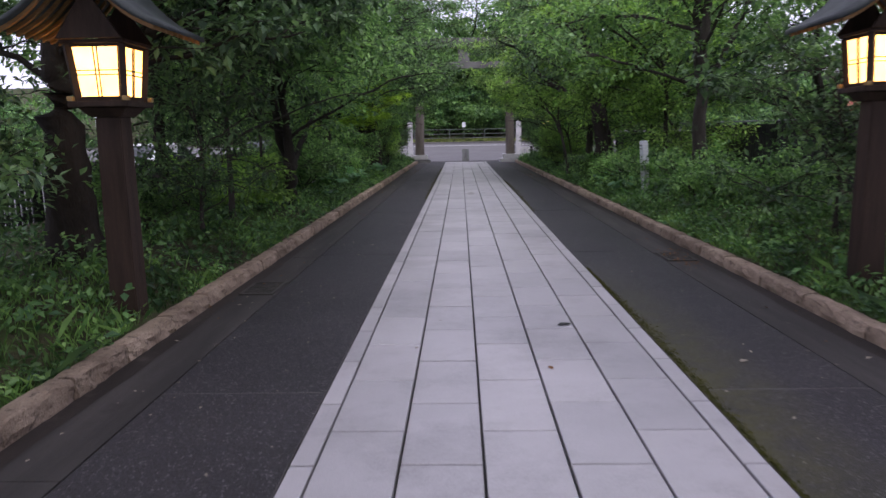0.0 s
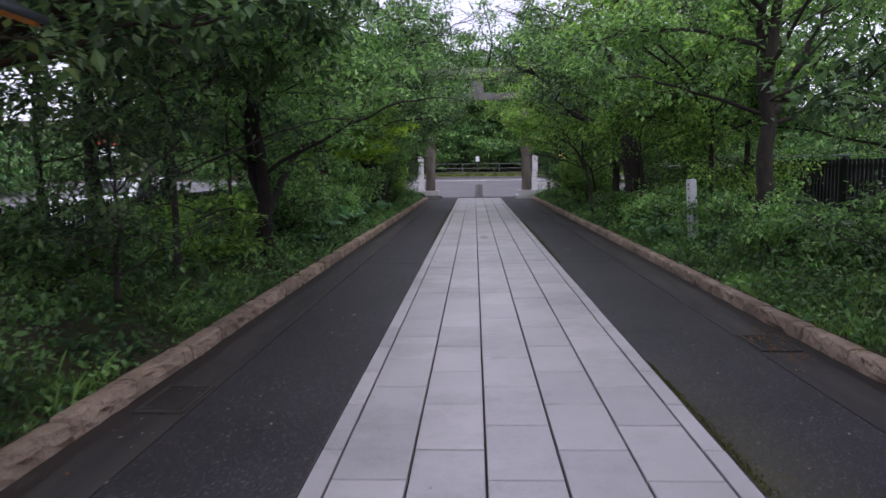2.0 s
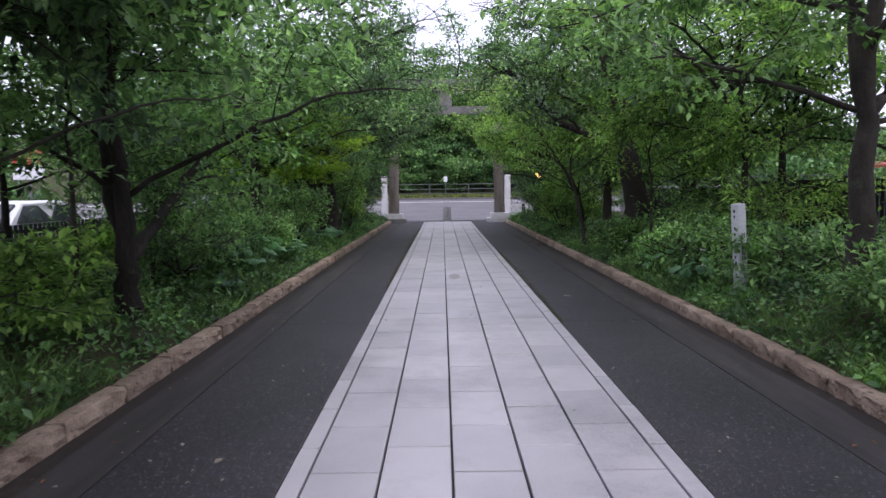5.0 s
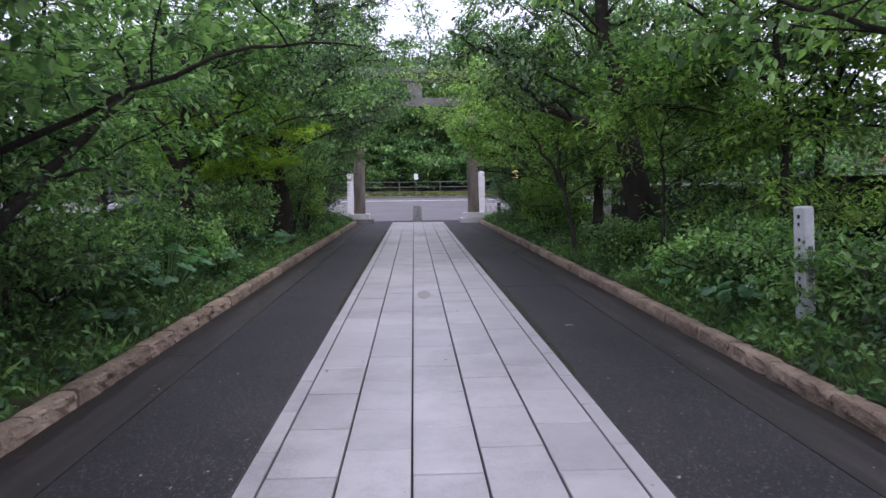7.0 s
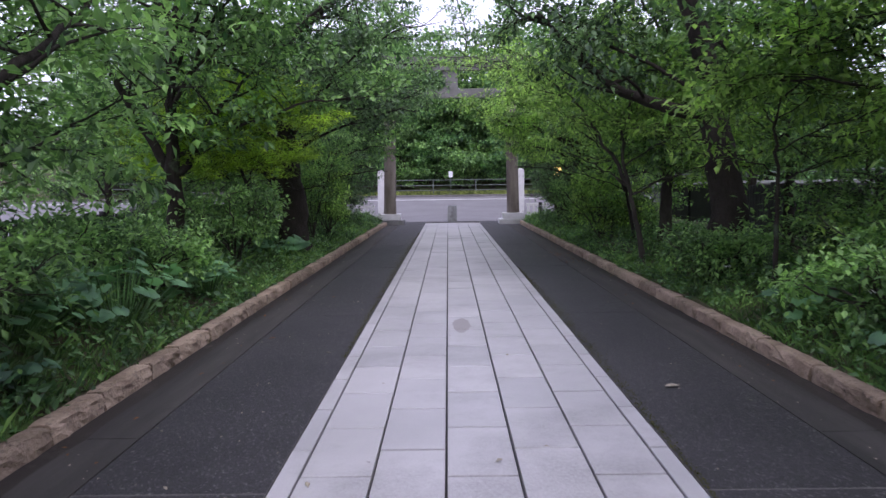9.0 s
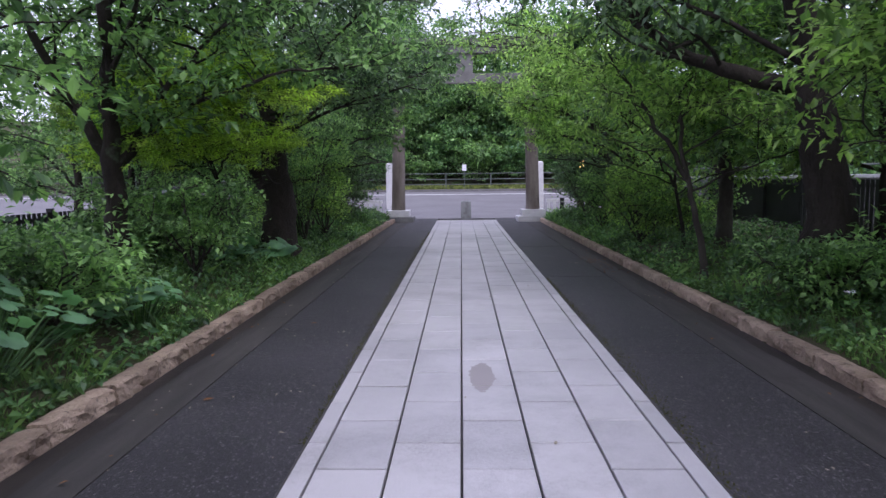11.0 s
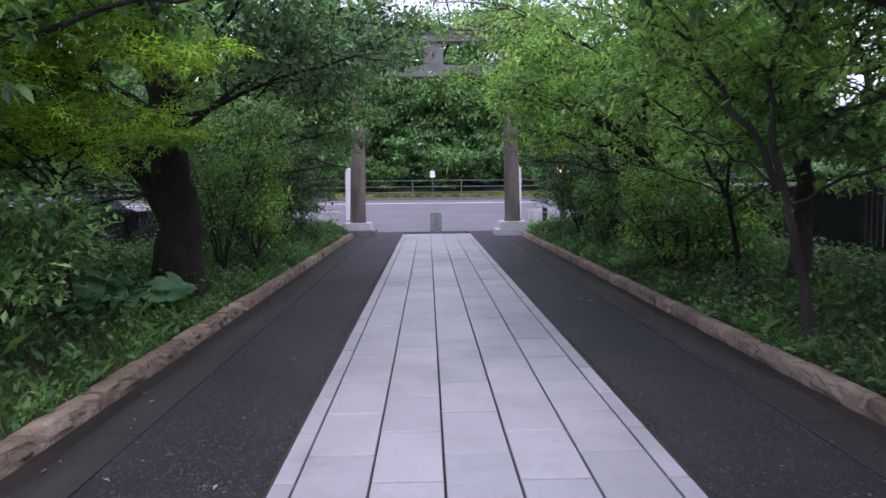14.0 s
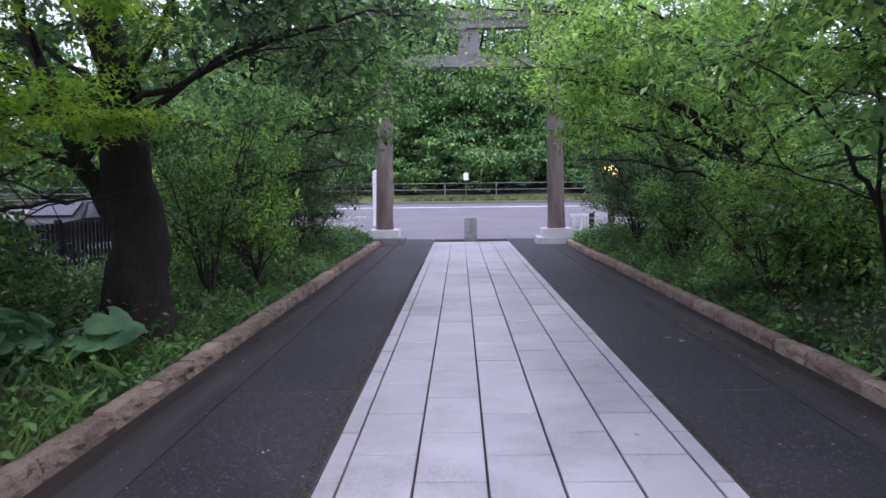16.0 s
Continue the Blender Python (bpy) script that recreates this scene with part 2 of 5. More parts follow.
M_COLUMN = surface("weathered_column", (0.075, 0.060, 0.048), (0.19, 0.165, 0.148), 1.6, 50, 0.85, 0.5, 0.004, ((0.045, 0.04, 0.037), 1.1, 0.57), stretch=(1.6, 1.6, 0.35))
M_BEAM = surface("weathered_beam", (0.11, 0.105, 0.10), (0.20, 0.195, 0.19), 1.2, 60, 0.85, 0.4, 0.004, ((0.09, 0.085, 0.08), 2.0, 0.6))
M_WOOD = surface("dark_lantern_wood", (0.026, 0.016, 0.012), (0.06, 0.036, 0.026), 3, 60, 0.7, 0.5, 0.003, stretch=(4, 4, 0.5))
M_COPPER = surface("grey_roof_sheet", (0.045, 0.052, 0.056), (0.085, 0.097, 0.10), 4, 40, 0.55, 0.2, 0.002)
M_BARK = surface("bark", (0.014, 0.011, 0.009), (0.036, 0.030, 0.025), 3, 26, 0.95, 1.0, 0.03, ((0.06, 0.075, 0.05), 3, 0.62), stretch=(1, 1, 0.4))
M_BARK_PALE = surface("bark_grey", (0.032, 0.027, 0.023), (0.075, 0.066, 0.057), 4, 30, 0.95, 0.9, 0.02, ((0.06, 0.075, 0.05), 3, 0.6), stretch=(1, 1, 0.5))
M_FENCE = surface("dark_fence_paint", (0.012, 0.012, 0.014), (0.025, 0.025, 0.028), 3, 60, 0.6, 0.2, 0.002)
M_STEEL = surface("galvanised_pipe", (0.09, 0.105, 0.10), (0.14, 0.16, 0.15), 3, 60, 0.5, 0.1, 0.001)
M_IRON = surface("cast_iron", (0.03, 0.03, 0.03), (0.06, 0.055, 0.05), 5, 80, 0.6, 0.4, 0.002)
M_WHITE = surface("white_paint", (0.62, 0.63, 0.66), (0.74, 0.75, 0.78), 4, 60, 0.6, 0.2, 0.001, ((0.42, 0.42, 0.42), 6, 0.66))
M_INK = surface("black_ink", (0.015, 0.015, 0.016), (0.03, 0.03, 0.03), 8, 80, 0.7, 0.0)
M_RED = surface("red_paint", (0.5, 0.05, 0.035), (0.6, 0.08, 0.05), 4, 50, 0.5, 0.1)
M_PLASTER = surface("plaster_wall", (0.5, 0.5, 0.5), (0.62, 0.62, 0.62), 2, 40, 0.9, 0.2)
M_RUST = surface("red_roof_tiles", (0.3, 0.09, 0.06), (0.42, 0.14, 0.09), 2, 30, 0.8, 0.4)
M_GLASS_DARK = surface("dark_window", (0.02, 0.025, 0.03), (0.035, 0.04, 0.045), 2, 30, 0.12, 0.0, spec=0.6)
M_DEBRIS = surface("dry_leaf", (0.22, 0.19, 0.15), (0.40, 0.36, 0.30), 20, 90, 0.9, 0.0)
M_BROWNLEAF = surface("brown_leaf", (0.12, 0.06, 0.03), (0.25, 0.13, 0.06), 20, 90, 0.9, 0.0)
M_MOSS = surface("moss", (0.045, 0.05, 0.012), (0.11, 0.11, 0.03), 12, 120, 1.0, 1.0, 0.01)

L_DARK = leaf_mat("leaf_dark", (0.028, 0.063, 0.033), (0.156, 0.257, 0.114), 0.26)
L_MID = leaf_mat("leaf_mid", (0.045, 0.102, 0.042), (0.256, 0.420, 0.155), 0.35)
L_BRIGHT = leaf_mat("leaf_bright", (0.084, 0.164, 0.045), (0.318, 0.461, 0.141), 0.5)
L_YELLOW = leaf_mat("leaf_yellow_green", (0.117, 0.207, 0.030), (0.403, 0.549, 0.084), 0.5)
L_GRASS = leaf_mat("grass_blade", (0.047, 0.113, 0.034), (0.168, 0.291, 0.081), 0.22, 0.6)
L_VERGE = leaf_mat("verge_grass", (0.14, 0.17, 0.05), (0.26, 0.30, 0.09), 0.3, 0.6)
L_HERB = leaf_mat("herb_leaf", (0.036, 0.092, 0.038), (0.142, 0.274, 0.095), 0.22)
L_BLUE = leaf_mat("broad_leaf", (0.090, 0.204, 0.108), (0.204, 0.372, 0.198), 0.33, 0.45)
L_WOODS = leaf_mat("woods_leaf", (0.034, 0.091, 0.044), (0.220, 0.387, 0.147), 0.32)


def glow_mat():
    m, t, b = mat_base("lit_paper", 0.9)
    b.inputs["Base Color"].default_value = (0.8, 0.7, 0.5, 1)
    f = noise_node(t, 5, 3, "obj")
    t.links.new(ramp(t, f, 0.3, 0.7, (1.0, 0.44, 0.10), (1.0, 0.56, 0.17)), b.inputs["Emission Color"])
    b.inputs["Emission Strength"].default_value = GLOW
    return m


GLOW = 5.5
M_GLOW = glow_mat()

# ---- the ground and the paved lane ----
def build_ground():
    xs = np.unique(np.concatenate([np.linspace(-11, 14, 84), [KL - 0.17, KR + 0.17, -400, -120, -60, -30, -18, 20, 32, 60, 120, 400]]))
    ys = np.unique(np.concatenate([np.linspace(-6, 42, 130), np.linspace(43, 84, 42), [-400, -100, -30, -12, 90, 130, 250, 600]]))
    v = []
    for yy in ys:
        for xx in xs:
            if yy > 41.0:
                z = rise(yy) - 0.08
                if yy > 57.5:
                    z += 0.14 + 0.30 * min(max(yy - 59.5, 0.0), 22) + 0.05 * noise.noise((xx * 0.7, yy * 0.7, 3.0))
            elif KL - 0.16 < xx < KR + 0.16:
                z = -0.10
            elif abs(xx) > 40:
                z = -0.3
            else:
                z = bed(xx, yy)
            v.append((xx, yy, z))
    n = len(xs)
    f = [(j * n + i, j * n + i + 1, (j + 1) * n + i + 1, (j + 1) * n + i) for j in range(len(ys) - 1) for i in range(n - 1)]
    return tagged(new("ground", arrays_mesh("ground", v, f, M_SOIL, True)), "dark soil ground with moss beside the lane", "ground", kind="structure")


build_ground()


def sheet(name, mat, x0, x1, y0, y1, dz, nx=1, ny=1, parent=None, thick=0.06):
    """A thick strip that follows the crossfall and the rise of the road."""
    bm = bmesh.new()
    xs, ys = np.linspace(x0, x1, nx + 1), np.linspace(y0, y1, ny + 1)
    top = [[bm.verts.new((a, b, rise(b) + dz)) for a in xs] for b in ys]
    for j in range(ny):
        for i in range(nx):
            bm.faces.new((top[j][i], top[j][i + 1], top[j + 1][i + 1], top[j + 1][i]))
    r = bmesh.ops.extrude_face_region(bm, geom=list(bm.faces))
    bmesh.ops.translate(bm, vec=(0, 0, -thick), verts=[e for e in r["geom"] if isinstance(e, bmesh.types.BMVert)])
    bmesh.ops.recalc_face_normals(bm, faces=bm.faces)
    return link(name, bm, mat, parent)


E0, E1 = MID - 1.12, MID + 1.10     # edges of the granite strip
GL, GR = -1.77, 2.45                # inner edges of the gutters
SEAM0, SEAM = -0.93, 5.03

base = tagged(sheet("paving_bed", M_JOINT, E0, E1, -3, ROW_END, -0.036), "dark sand bed under the granite paving", "paving", kind="structure")
for side, x0, x1 in (("left", GL, E0 - 0.004), ("right", E1 + 0.004, GR)):
    lane = tagged(sheet("pavement_" + side, M_SEAM, x0, x1, -3, 41.2, -0.0085), "asphalt side lane in long panels with pale seams", "pavement", kind="structure")
    y = SEAM0 - SEAM
    while y < 41:
        sheet("asphalt_panel", M_ASPHALT, x0 + 0.003, x1 - 0.003, max(y + 0.009, -3), min(y + SEAM - 0.009, 41.2), -0.006, 4, 1, lane, 0.05)
        y += SEAM
for side, x0, x1 in (("left", KL, GL - 0.012), ("right", GR + 0.012, KR)):
    g = tagged(sheet("gutter_" + side, M_JOINT, x0 - 0.02, x1 + 0.02, -3, 40.2, -0.025), "brown-stained concrete gutter along the kerb", "gutter", kind="structure")
    y = -3.0
    while y < 40:
        sheet("gutter_slab", M_GUTTER, x0, x1, y + 0.003, min(y + 6.0, 40.2) - 0.003, -0.01, 1, 1, g, 0.05)
        y += 6.0
    # a ragged film of dark silt along the kerb's foot
    rag = np.random.default_rng(11 if side == "left" else 12)
    wob = np.cumsum(rag.normal(0, 0.010, 216))
    wob -= np.convolve(wob, np.ones(21) / 21, "same")
    s = 1 if side == "left" else -1
    foot = x0 if side == "left" else x1
    v, f = [], []
    for k in range(216):
        yy = -3 + 0.2 * k
        v += [(foot, yy, -0.004), (foot + s * float(np.clip(0.13 + wob[k], 0.05, 0.2)), yy, -0.0075)]
        if k:
            f.append((2 * k - 2, 2 * k - 1, 2 * k + 1, 2 * k) if s > 0 else (2 * k, 2 * k + 1, 2 * k - 1, 2 * k - 2))
    tagged(new("silt", arrays_mesh("silt", v, f, M_SILT)), "dark damp silt lying along the kerb's foot", "silt", kind="stuff")


def grate(x, y):
    g = empty("drain_grate", pose(x, y, -0.006, 0, 0, 0), "rusty iron drain grate set in the gutter", "drain grate", "gutter grates")
    for a, b, c, d in ((-0.17, -0.29, 0.17, -0.26), (-0.17, 0.26, 0.17, 0.29), (-0.17, -0.26, -0.145, 0.26), (0.145, -0.26, 0.17, 0.26)):
        part("frame", box(a, b, -0.02, c, d, 0.012, 0.003), M_IRON, g)
    first = None
    for i in range(13):
        yy = -0.235 + i * 0.039
        if first is None:
            first = part("bar", box(-0.147, -0.009, -0.02, 0.147, 0.009, 0.009, 0.002), M_IRON, g)
            first.location = (0, yy, 0)
        else:
            o = new("bar", first.data)
            o.parent, o.location = g, (0, yy, 0)
    # thin black plate stands in for the shade in the open pit
    part("pit", box(-0.14, -0.25, -0.018, 0.14, 0.25, -0.006), M_INK, g)


grate(-1.97, 7.1)
grate(2.65, 8.65)

# road across the far end
tagged(sheet("road", M_ROAD, -60, 70, 41.2, 57.0, 0.0, 40, 12), "grey asphalt road crossing beyond the gate", "road", kind="structure")
tagged(sheet("road_line", M_PAINT, -60, 70, 54.6, 54.85, 0.006, 40, 1, None, 0.005), "white edge line painted on the road", "road marking", kind="structure")
tagged(sheet("road_verge", M_SEAM, -60, 70, 57.0, 57.4, 0.12, 40, 1, None, 0.3), "pale concrete kerb at the road's far side", "kerb", kind="structure")
side_road = bmesh.new()
add_box(side_road, -60, -20, -0.4, -7.6, 41, -0.06)
tagged(link("road_side", side_road, M_ROAD), "pale road surface behind the picket fence", "road", kind="structure")


# ---- foliage ----
def under_clear(q, reach):
    """True where a twig's end stays above the walker's lane."""
    inset = min(q[0] - (KL - 0.1), (KR + 0.1) - q[0])
    return inset <= 0 or q[2] > 1.75 + 0.72 * inset + reach


LAMPS = ((-2.60, 5.52), (3.49, 6.1))     # feet of the two lanterns by the lane


def lamp_clear(q):
    """True where a twig keeps off the lanterns."""
    return q[2] > 2.9 or all(math.hypot(q[0] - a, q[1] - b) > 0.6 for a, b in LAMPS)


def lane_clear(p, reach=0.0):
    """True where a leaf does not hang into the walker's lane."""
    inset = np.minimum(p[:, 0] - (KL - 0.1), (KR + 0.1) - p[:, 0])
    zmin = np.where(inset > 0, 1.75 + 0.72 * inset, -9)
    # the crowns part over the lane, and thin out towards the gap
    up = p[:, 2] - 4.2
    off = np.abs(p[:, 0] - MID)
    slot = (up > 0) & (p[:, 1] < 33.0) & (off < 0.5 + 0.3 * up)
    chance = np.modf(np.abs(np.sin(p[:, 0] * 127.1 + p[:, 1] * 311.7 + p[:, 2] * 74.7)) * 437.585)[0]
    thin = (up > -0.2) & (p[:, 1] > 9.0) & (off < 1.4 + 0.85 * up) & (chance > 0.4)
    return (p[:, 2] > zmin + reach) & ~slot & ~thin


def unit(a):
    return a / (np.linalg.norm(a, axis=1)[:, None] + 1e-9)


def leaf_arrays(rng, c, along, size, flat=1.2, droop=0.3, wide=0.27, maple=False):
    n = len(c)
    d = unit(along * 0.7 + rng.normal(0, 0.55, (n, 3)) + np.array([0, 0, -droop]))
    up = unit(rng.normal(0, 0.5, (n, 3)) + np.array([0, 0, flat]))
    w = unit(np.cross(d, up))
    nn = np.cross(w, d)
    L = (size * rng.uniform(0.6, 1.3, n))[:, None]
    if not maple:
        v = np.stack([c, c + d * L * 0.45 - w * L * wide + nn * L * 0.07, c + d * L - nn * L * 0.08, c + d * L * 0.45 + w * L * wide + nn * L * 0.07], 1)
        b = np.arange(n)[:, None] * 4
        f = np.concatenate([b + np.array([[0, 1, 2]]), b + np.array([[0, 2, 3]])])
        return v.reshape(-1, 3), f
    tips = [(-1.9, 0.6), (-1.0, 0.9), (0.0, 1.05), (1.0, 0.9), (1.9, 0.6)]
    pts = []
    for a, r in tips:
        pts.append(c + L * r * (math.cos(a) * d + math.sin(a) * w) - nn * L * 0.14 * r)
    for a in (-2.6, -1.45, -0.5, 0.5, 1.45, 2.6):
        pts.append(c + L * 0.3 * (math.cos(a) * d + math.sin(a) * w))
    v = np.stack(pts, 1)
    b = np.arange(n)[:, None] * 11
    f = np.concatenate([b + np.array([[5 + i, i, 6 + i]]) for i in range(5)])
    return v.reshape(-1, 3), f


def bent(rng, p, d, length, n, wob, lift):
    """A wandering polyline."""
    out = [np.asarray(p, float)]
    d = np.asarray(d, float)
    for _ in range(n):
        d = d + rng.normal(0, wob, 3) + np.array([0, 0, lift])
        d = d / np.linalg.norm(d)
        out.append(out[-1] + d * length / n)
    return np.array(out)


def smooth_line(pts, k=4):
    """Points of a smooth curve through a few points."""
    p = np.asarray(pts, float)
    q = np.vstack([2 * p[0] - p[1], p, 2 * p[-1] - p[-2]])
    out = []
    for i in range(1, len(q) - 2):
        for s in np.linspace(0, 1, k, endpoint=False):
            a, b, c, d = q[i - 1], q[i], q[i + 1], q[i + 2]
            out.append(0.5 * (2 * b + (c - a) * s + (2 * a - 5 * b + 4 * c - d) * s * s + (3 * b - a - 3 * c + d) * s ** 3))
    out.append(p[-1])
    return np.array(out)


def plant(name, label, category, x, y, seed, trunk, r, limbs, leaf, bark=None, branches=7, b_len=1.35, twigs=7, t_len=0.55, leaves=20,
          size=0.12, group="", lift=0.01, flat=2.0, droop=0.22, wide=0.27, maple=False, spray=0.12, start=0.25, zb=None, clear=True, fine=True, skirt=0.04):
    """A tree or shrub: trunk and limbs as given, then boughs, twigs and leaves grown from them. Points are relative to its foot."""
    bark = bark or M_BARK
    rng = np.random.default_rng(seed)
    z0 = bed(x, y) - 0.05 if zb is None else zb
    foot = np.array([x, y, z0])
    e = empty(name, pose(x, y, z0), label, category, group)
    tv, tq, bv, bq = [], [], [], []

    def put(vs, qs, v, q):
        qs.append(q + sum(len(a) for a in vs))
        vs.append(v)

    t = smooth_line(trunk, 5)
    t[1:-1] += rng.normal(0, r * 0.10, (len(t) - 2, 3))
    rr = r * (1 - 0.45 * np.linspace(0, 1, len(t)))
    h = t[:, 2] - t[0, 2]
    rr *= 1 + 0.32 * np.exp(-h / (1.2 * r + 0.05))
    put(tv, tq, *tube(t, rr, 14 if r > 0.1 else 8))
    stems = []
    for pts, lr in limbs:
        l = smooth_line(pts, 4)
        l[1:] += rng.normal(0, 0.02, (len(l) - 1, 3))
        lrad = lr * (1 - 0.8 * np.linspace(0, 1, len(l)))
        put(tv, tq, *tube(l, lrad, 7 if lr > 0.03 else 5))
        stems.append((l, lr))
    centres, axes = [], []
    for l, lr in stems:
        seg = np.linalg.norm(np.diff(l, axis=0), axis=1).sum()
        nb = max(2, int(round(branches * (0.5 + 0.5 * seg / 2.0))))
        for k in range(nb):
            s = start + (1 - start) * (k + rng.uniform(0, 1)) / nb
            i = min(int(s * (len(l) - 1)), len(l) - 2)
            f = s * (len(l) - 1) - i
            p = l[i] * (1 - f) + l[i + 1] * f
            tan = l[i + 1] - l[i]
            tan = tan / np.linalg.norm(tan)
            a = rng.uniform(0, 2 * np.pi)
            d = np.array([math.cos(a), math.sin(a), rng.uniform(-0.12, 0.32)]) + 0.5 * tan
            d /= np.linalg.norm(d)
            bl = b_len * rng.uniform(0.6, 1.25) * (1.1 - 0.45 * s)
            b = bent(rng, p, d, bl, 5, 0.16, lift)
            if clear and not (under_clear(b[-2] + foot, 0.05) and all(lamp_clear(q + foot) for q in b)):
                continue
            put(bv, bq, *tube(b, np.linspace(max(lr * 0.3, 0.008), 0.004, len(b)), 4))
            for m in range(twigs):
                s2 = 0.2 + 0.8 * (m + rng.uniform(0, 1)) / twigs
                j = min(int(s2 * 5), 4)
                q = b[j] + (b[j + 1] - b[j]) * (s2 * 5 - j)
                td = b[j + 1] - b[j]
                td = td / np.linalg.norm(td)
                sidev = np.cross(td, [0, 0, 1.0]) * (1 if m % 2 else -1)
                d2 = td * rng.uniform(0.3, 0.9) + sidev * rng.uniform(0.4, 1.0) + rng.normal(0, 0.22, 3)
                d2 /= np.linalg.norm(d2)
                w = bent(rng, q, d2, t_len * rng.uniform(0.6, 1.3), 3, 0.16, -0.03)
                if clear and not (under_clear(w[1] + foot, 0.0) and all(lamp_clear(q + foot) for q in w)):
                    continue
                if fine:
                    put(bv, bq, *tube(w[::3], [0.004, 0.002], 3))
                nl = max(3, int(leaves * rng.uniform(0.6, 1.4)))
                u = rng.uniform(0.05, 1.05, nl) * 3
                jj = np.minimum(u.astype(int), 2)
                c = w[jj] + (w[jj + 1] - w[jj]) * (u - jj)[:, None] + rng.normal(0, 1, (nl, 3)) * np.array([spray, spray, spray * 0.3])
                centres.append(c)
                out = c - (w[jj] + w[jj + 1]) / 2
                axes.append(unit(out + 0.03 * d2[None, :]) * 0.7 + d2[None, :] * 0.5)
    tr = new("trunk", arrays_mesh("trunk", np.vstack(tv), np.vstack(tq), bark, True))
    tr.parent = e
    if bv:
        o = tagged(new("branching", arrays_mesh("branching", np.vstack(bv), np.vstack(bq), bark, True)), kind="stuff")
        o.parent = e
    if centres:
        c, ax = np.vstack(centres), np.vstack(axes)
        if clear:
            keep = lane_clear(c + foot)
            c, ax = c[keep], ax[keep]
        c, ax = c[c[:, 2] > skirt], ax[c[:, 2] > skirt]
        v, f = leaf_arrays(rng, c, ax, size, flat, droop, wide, maple)
        o = tagged(new("crown", arrays_mesh("crown", v, f, leaf)), kind="stuff")
        o.parent = e
    return e


def ring_limbs(seed, n, root, height, spread, r, a0=0.0, arc=2 * math.pi, low=0.45):
    """n limbs that leave root and climb outward."""
    rng = np.random.default_rng(seed)
    out = []
    for i in range(n):
        a = a0 + arc * (i + rng.uniform(-0.3, 0.3)) / n
        h = height * rng.uniform(low, 1.0)
        s = spread * rng.uniform(0.5, 1.1)
        p0 = np.asarray(root, float)
        p1 = p0 + np.array([math.cos(a) * s * 0.35, math.sin(a) * s * 0.35, h * 0.42])
        p2 = p0 + np.array([math.cos(a) * s * 0.8, math.sin(a) * s * 0.8, h * 0.8])
        p3 = p0 + np.array([math.cos(a) * s, math.sin(a) * s, h])
        out.append(([p0, p1, p2, p3], r))
    return out


def tree(x, y, seed, label, r, fork, height, spread, leaf, n=6, extra=(), lean=(0, 0), low=0.35, a0=0.3, **kw):
    """A tree with a wandering leader and limbs that leave it one above another."""
    rng = np.random.default_rng(seed + 1000)
    kw.setdefault("skirt", 0.78 * fork if fork > 1.3 else 0.1)
    top = np.array([lean[0], lean[1], fork])
    trunk = [(0, 0, 0), (lean[0] * 0.3, lean[1] * 0.3, fork * 0.4), (lean[0] * 0.8, lean[1] * 0.8, fork * 0.8), top]
    hh = height - fork
    wob = rng.normal(0, 0.09, (3, 2)) * hh
    lead = np.array([top, top + [wob[0, 0] * 0.5, wob[0, 1] * 0.5, hh * 0.3], top + [wob[1, 0], wob[1, 1], hh * 0.62], top + [wob[2, 0], wob[2, 1], hh * 0.95]])
    limbs = [(lead, r * 0.62)]
    path = smooth_line(np.vstack([trunk[2], lead]), 6)
    for i in range(n):
        s_ = (i + rng.uniform(-0.3, 0.3)) / n
        k = int(np.clip((0.05 + 0.75 * s_) * (len(path) - 1), 0, len(path) - 1))
        p0 = path[k]
        a = a0 + i * 2.4 + rng.uniform(-0.5, 0.5)
        L = spread * (1.15 - 0.5 * s_) * rng.uniform(0.75, 1.15)
        up = rng.uniform(0.15, 0.6) + 0.3 * s_
        o = np.array([math.cos(a), math.sin(a), 0])
        limbs.append(([p0, p0 + o * L * 0.35 + [0, 0, up * L * 0.45], p0 + o * L * 0.72 + [0, 0, up * L * 0.8], p0 + o * L + [0, 0, up * L * 0.85]], min(r * rng.uniform(0.24, 0.38), 0.036)))
    return plant("tree", label, "tree", x, y, seed, trunk, r, limbs + list(extra), leaf, **kw)


def shrub(x, y, seed, label, height, spread, leaf, n=7, **kw):
    kw = dict(dict(fine=False, branches=5, b_len=spread * 0.6, twigs=6, t_len=0.28, leaves=18, size=0.075, spray=0.08, start=0.15, group="shrubs beside the lane", bark=M_BARK_PALE), **kw)
    trunk = [(0, 0, 0), (0.01, 0, 0.08), (0.0, 0.01, 0.16)]
    return plant("shrub", label, "shrub", x, y, seed, trunk, 0.03, ring_limbs(seed + 50, n, (0, 0, 0.1), height, spread, 0.018, low=0.5), leaf, **kw)


# boughs that reach over the lane
def over(z, dx, dy, lift, r=0.036):
    return ([(0, 0, z), (dx * 0.3, dy * 0.3, z + lift * 0.5), (dx * 0.65, dy * 0.7, z + lift * 0.85), (dx, dy, z + lift)], r)


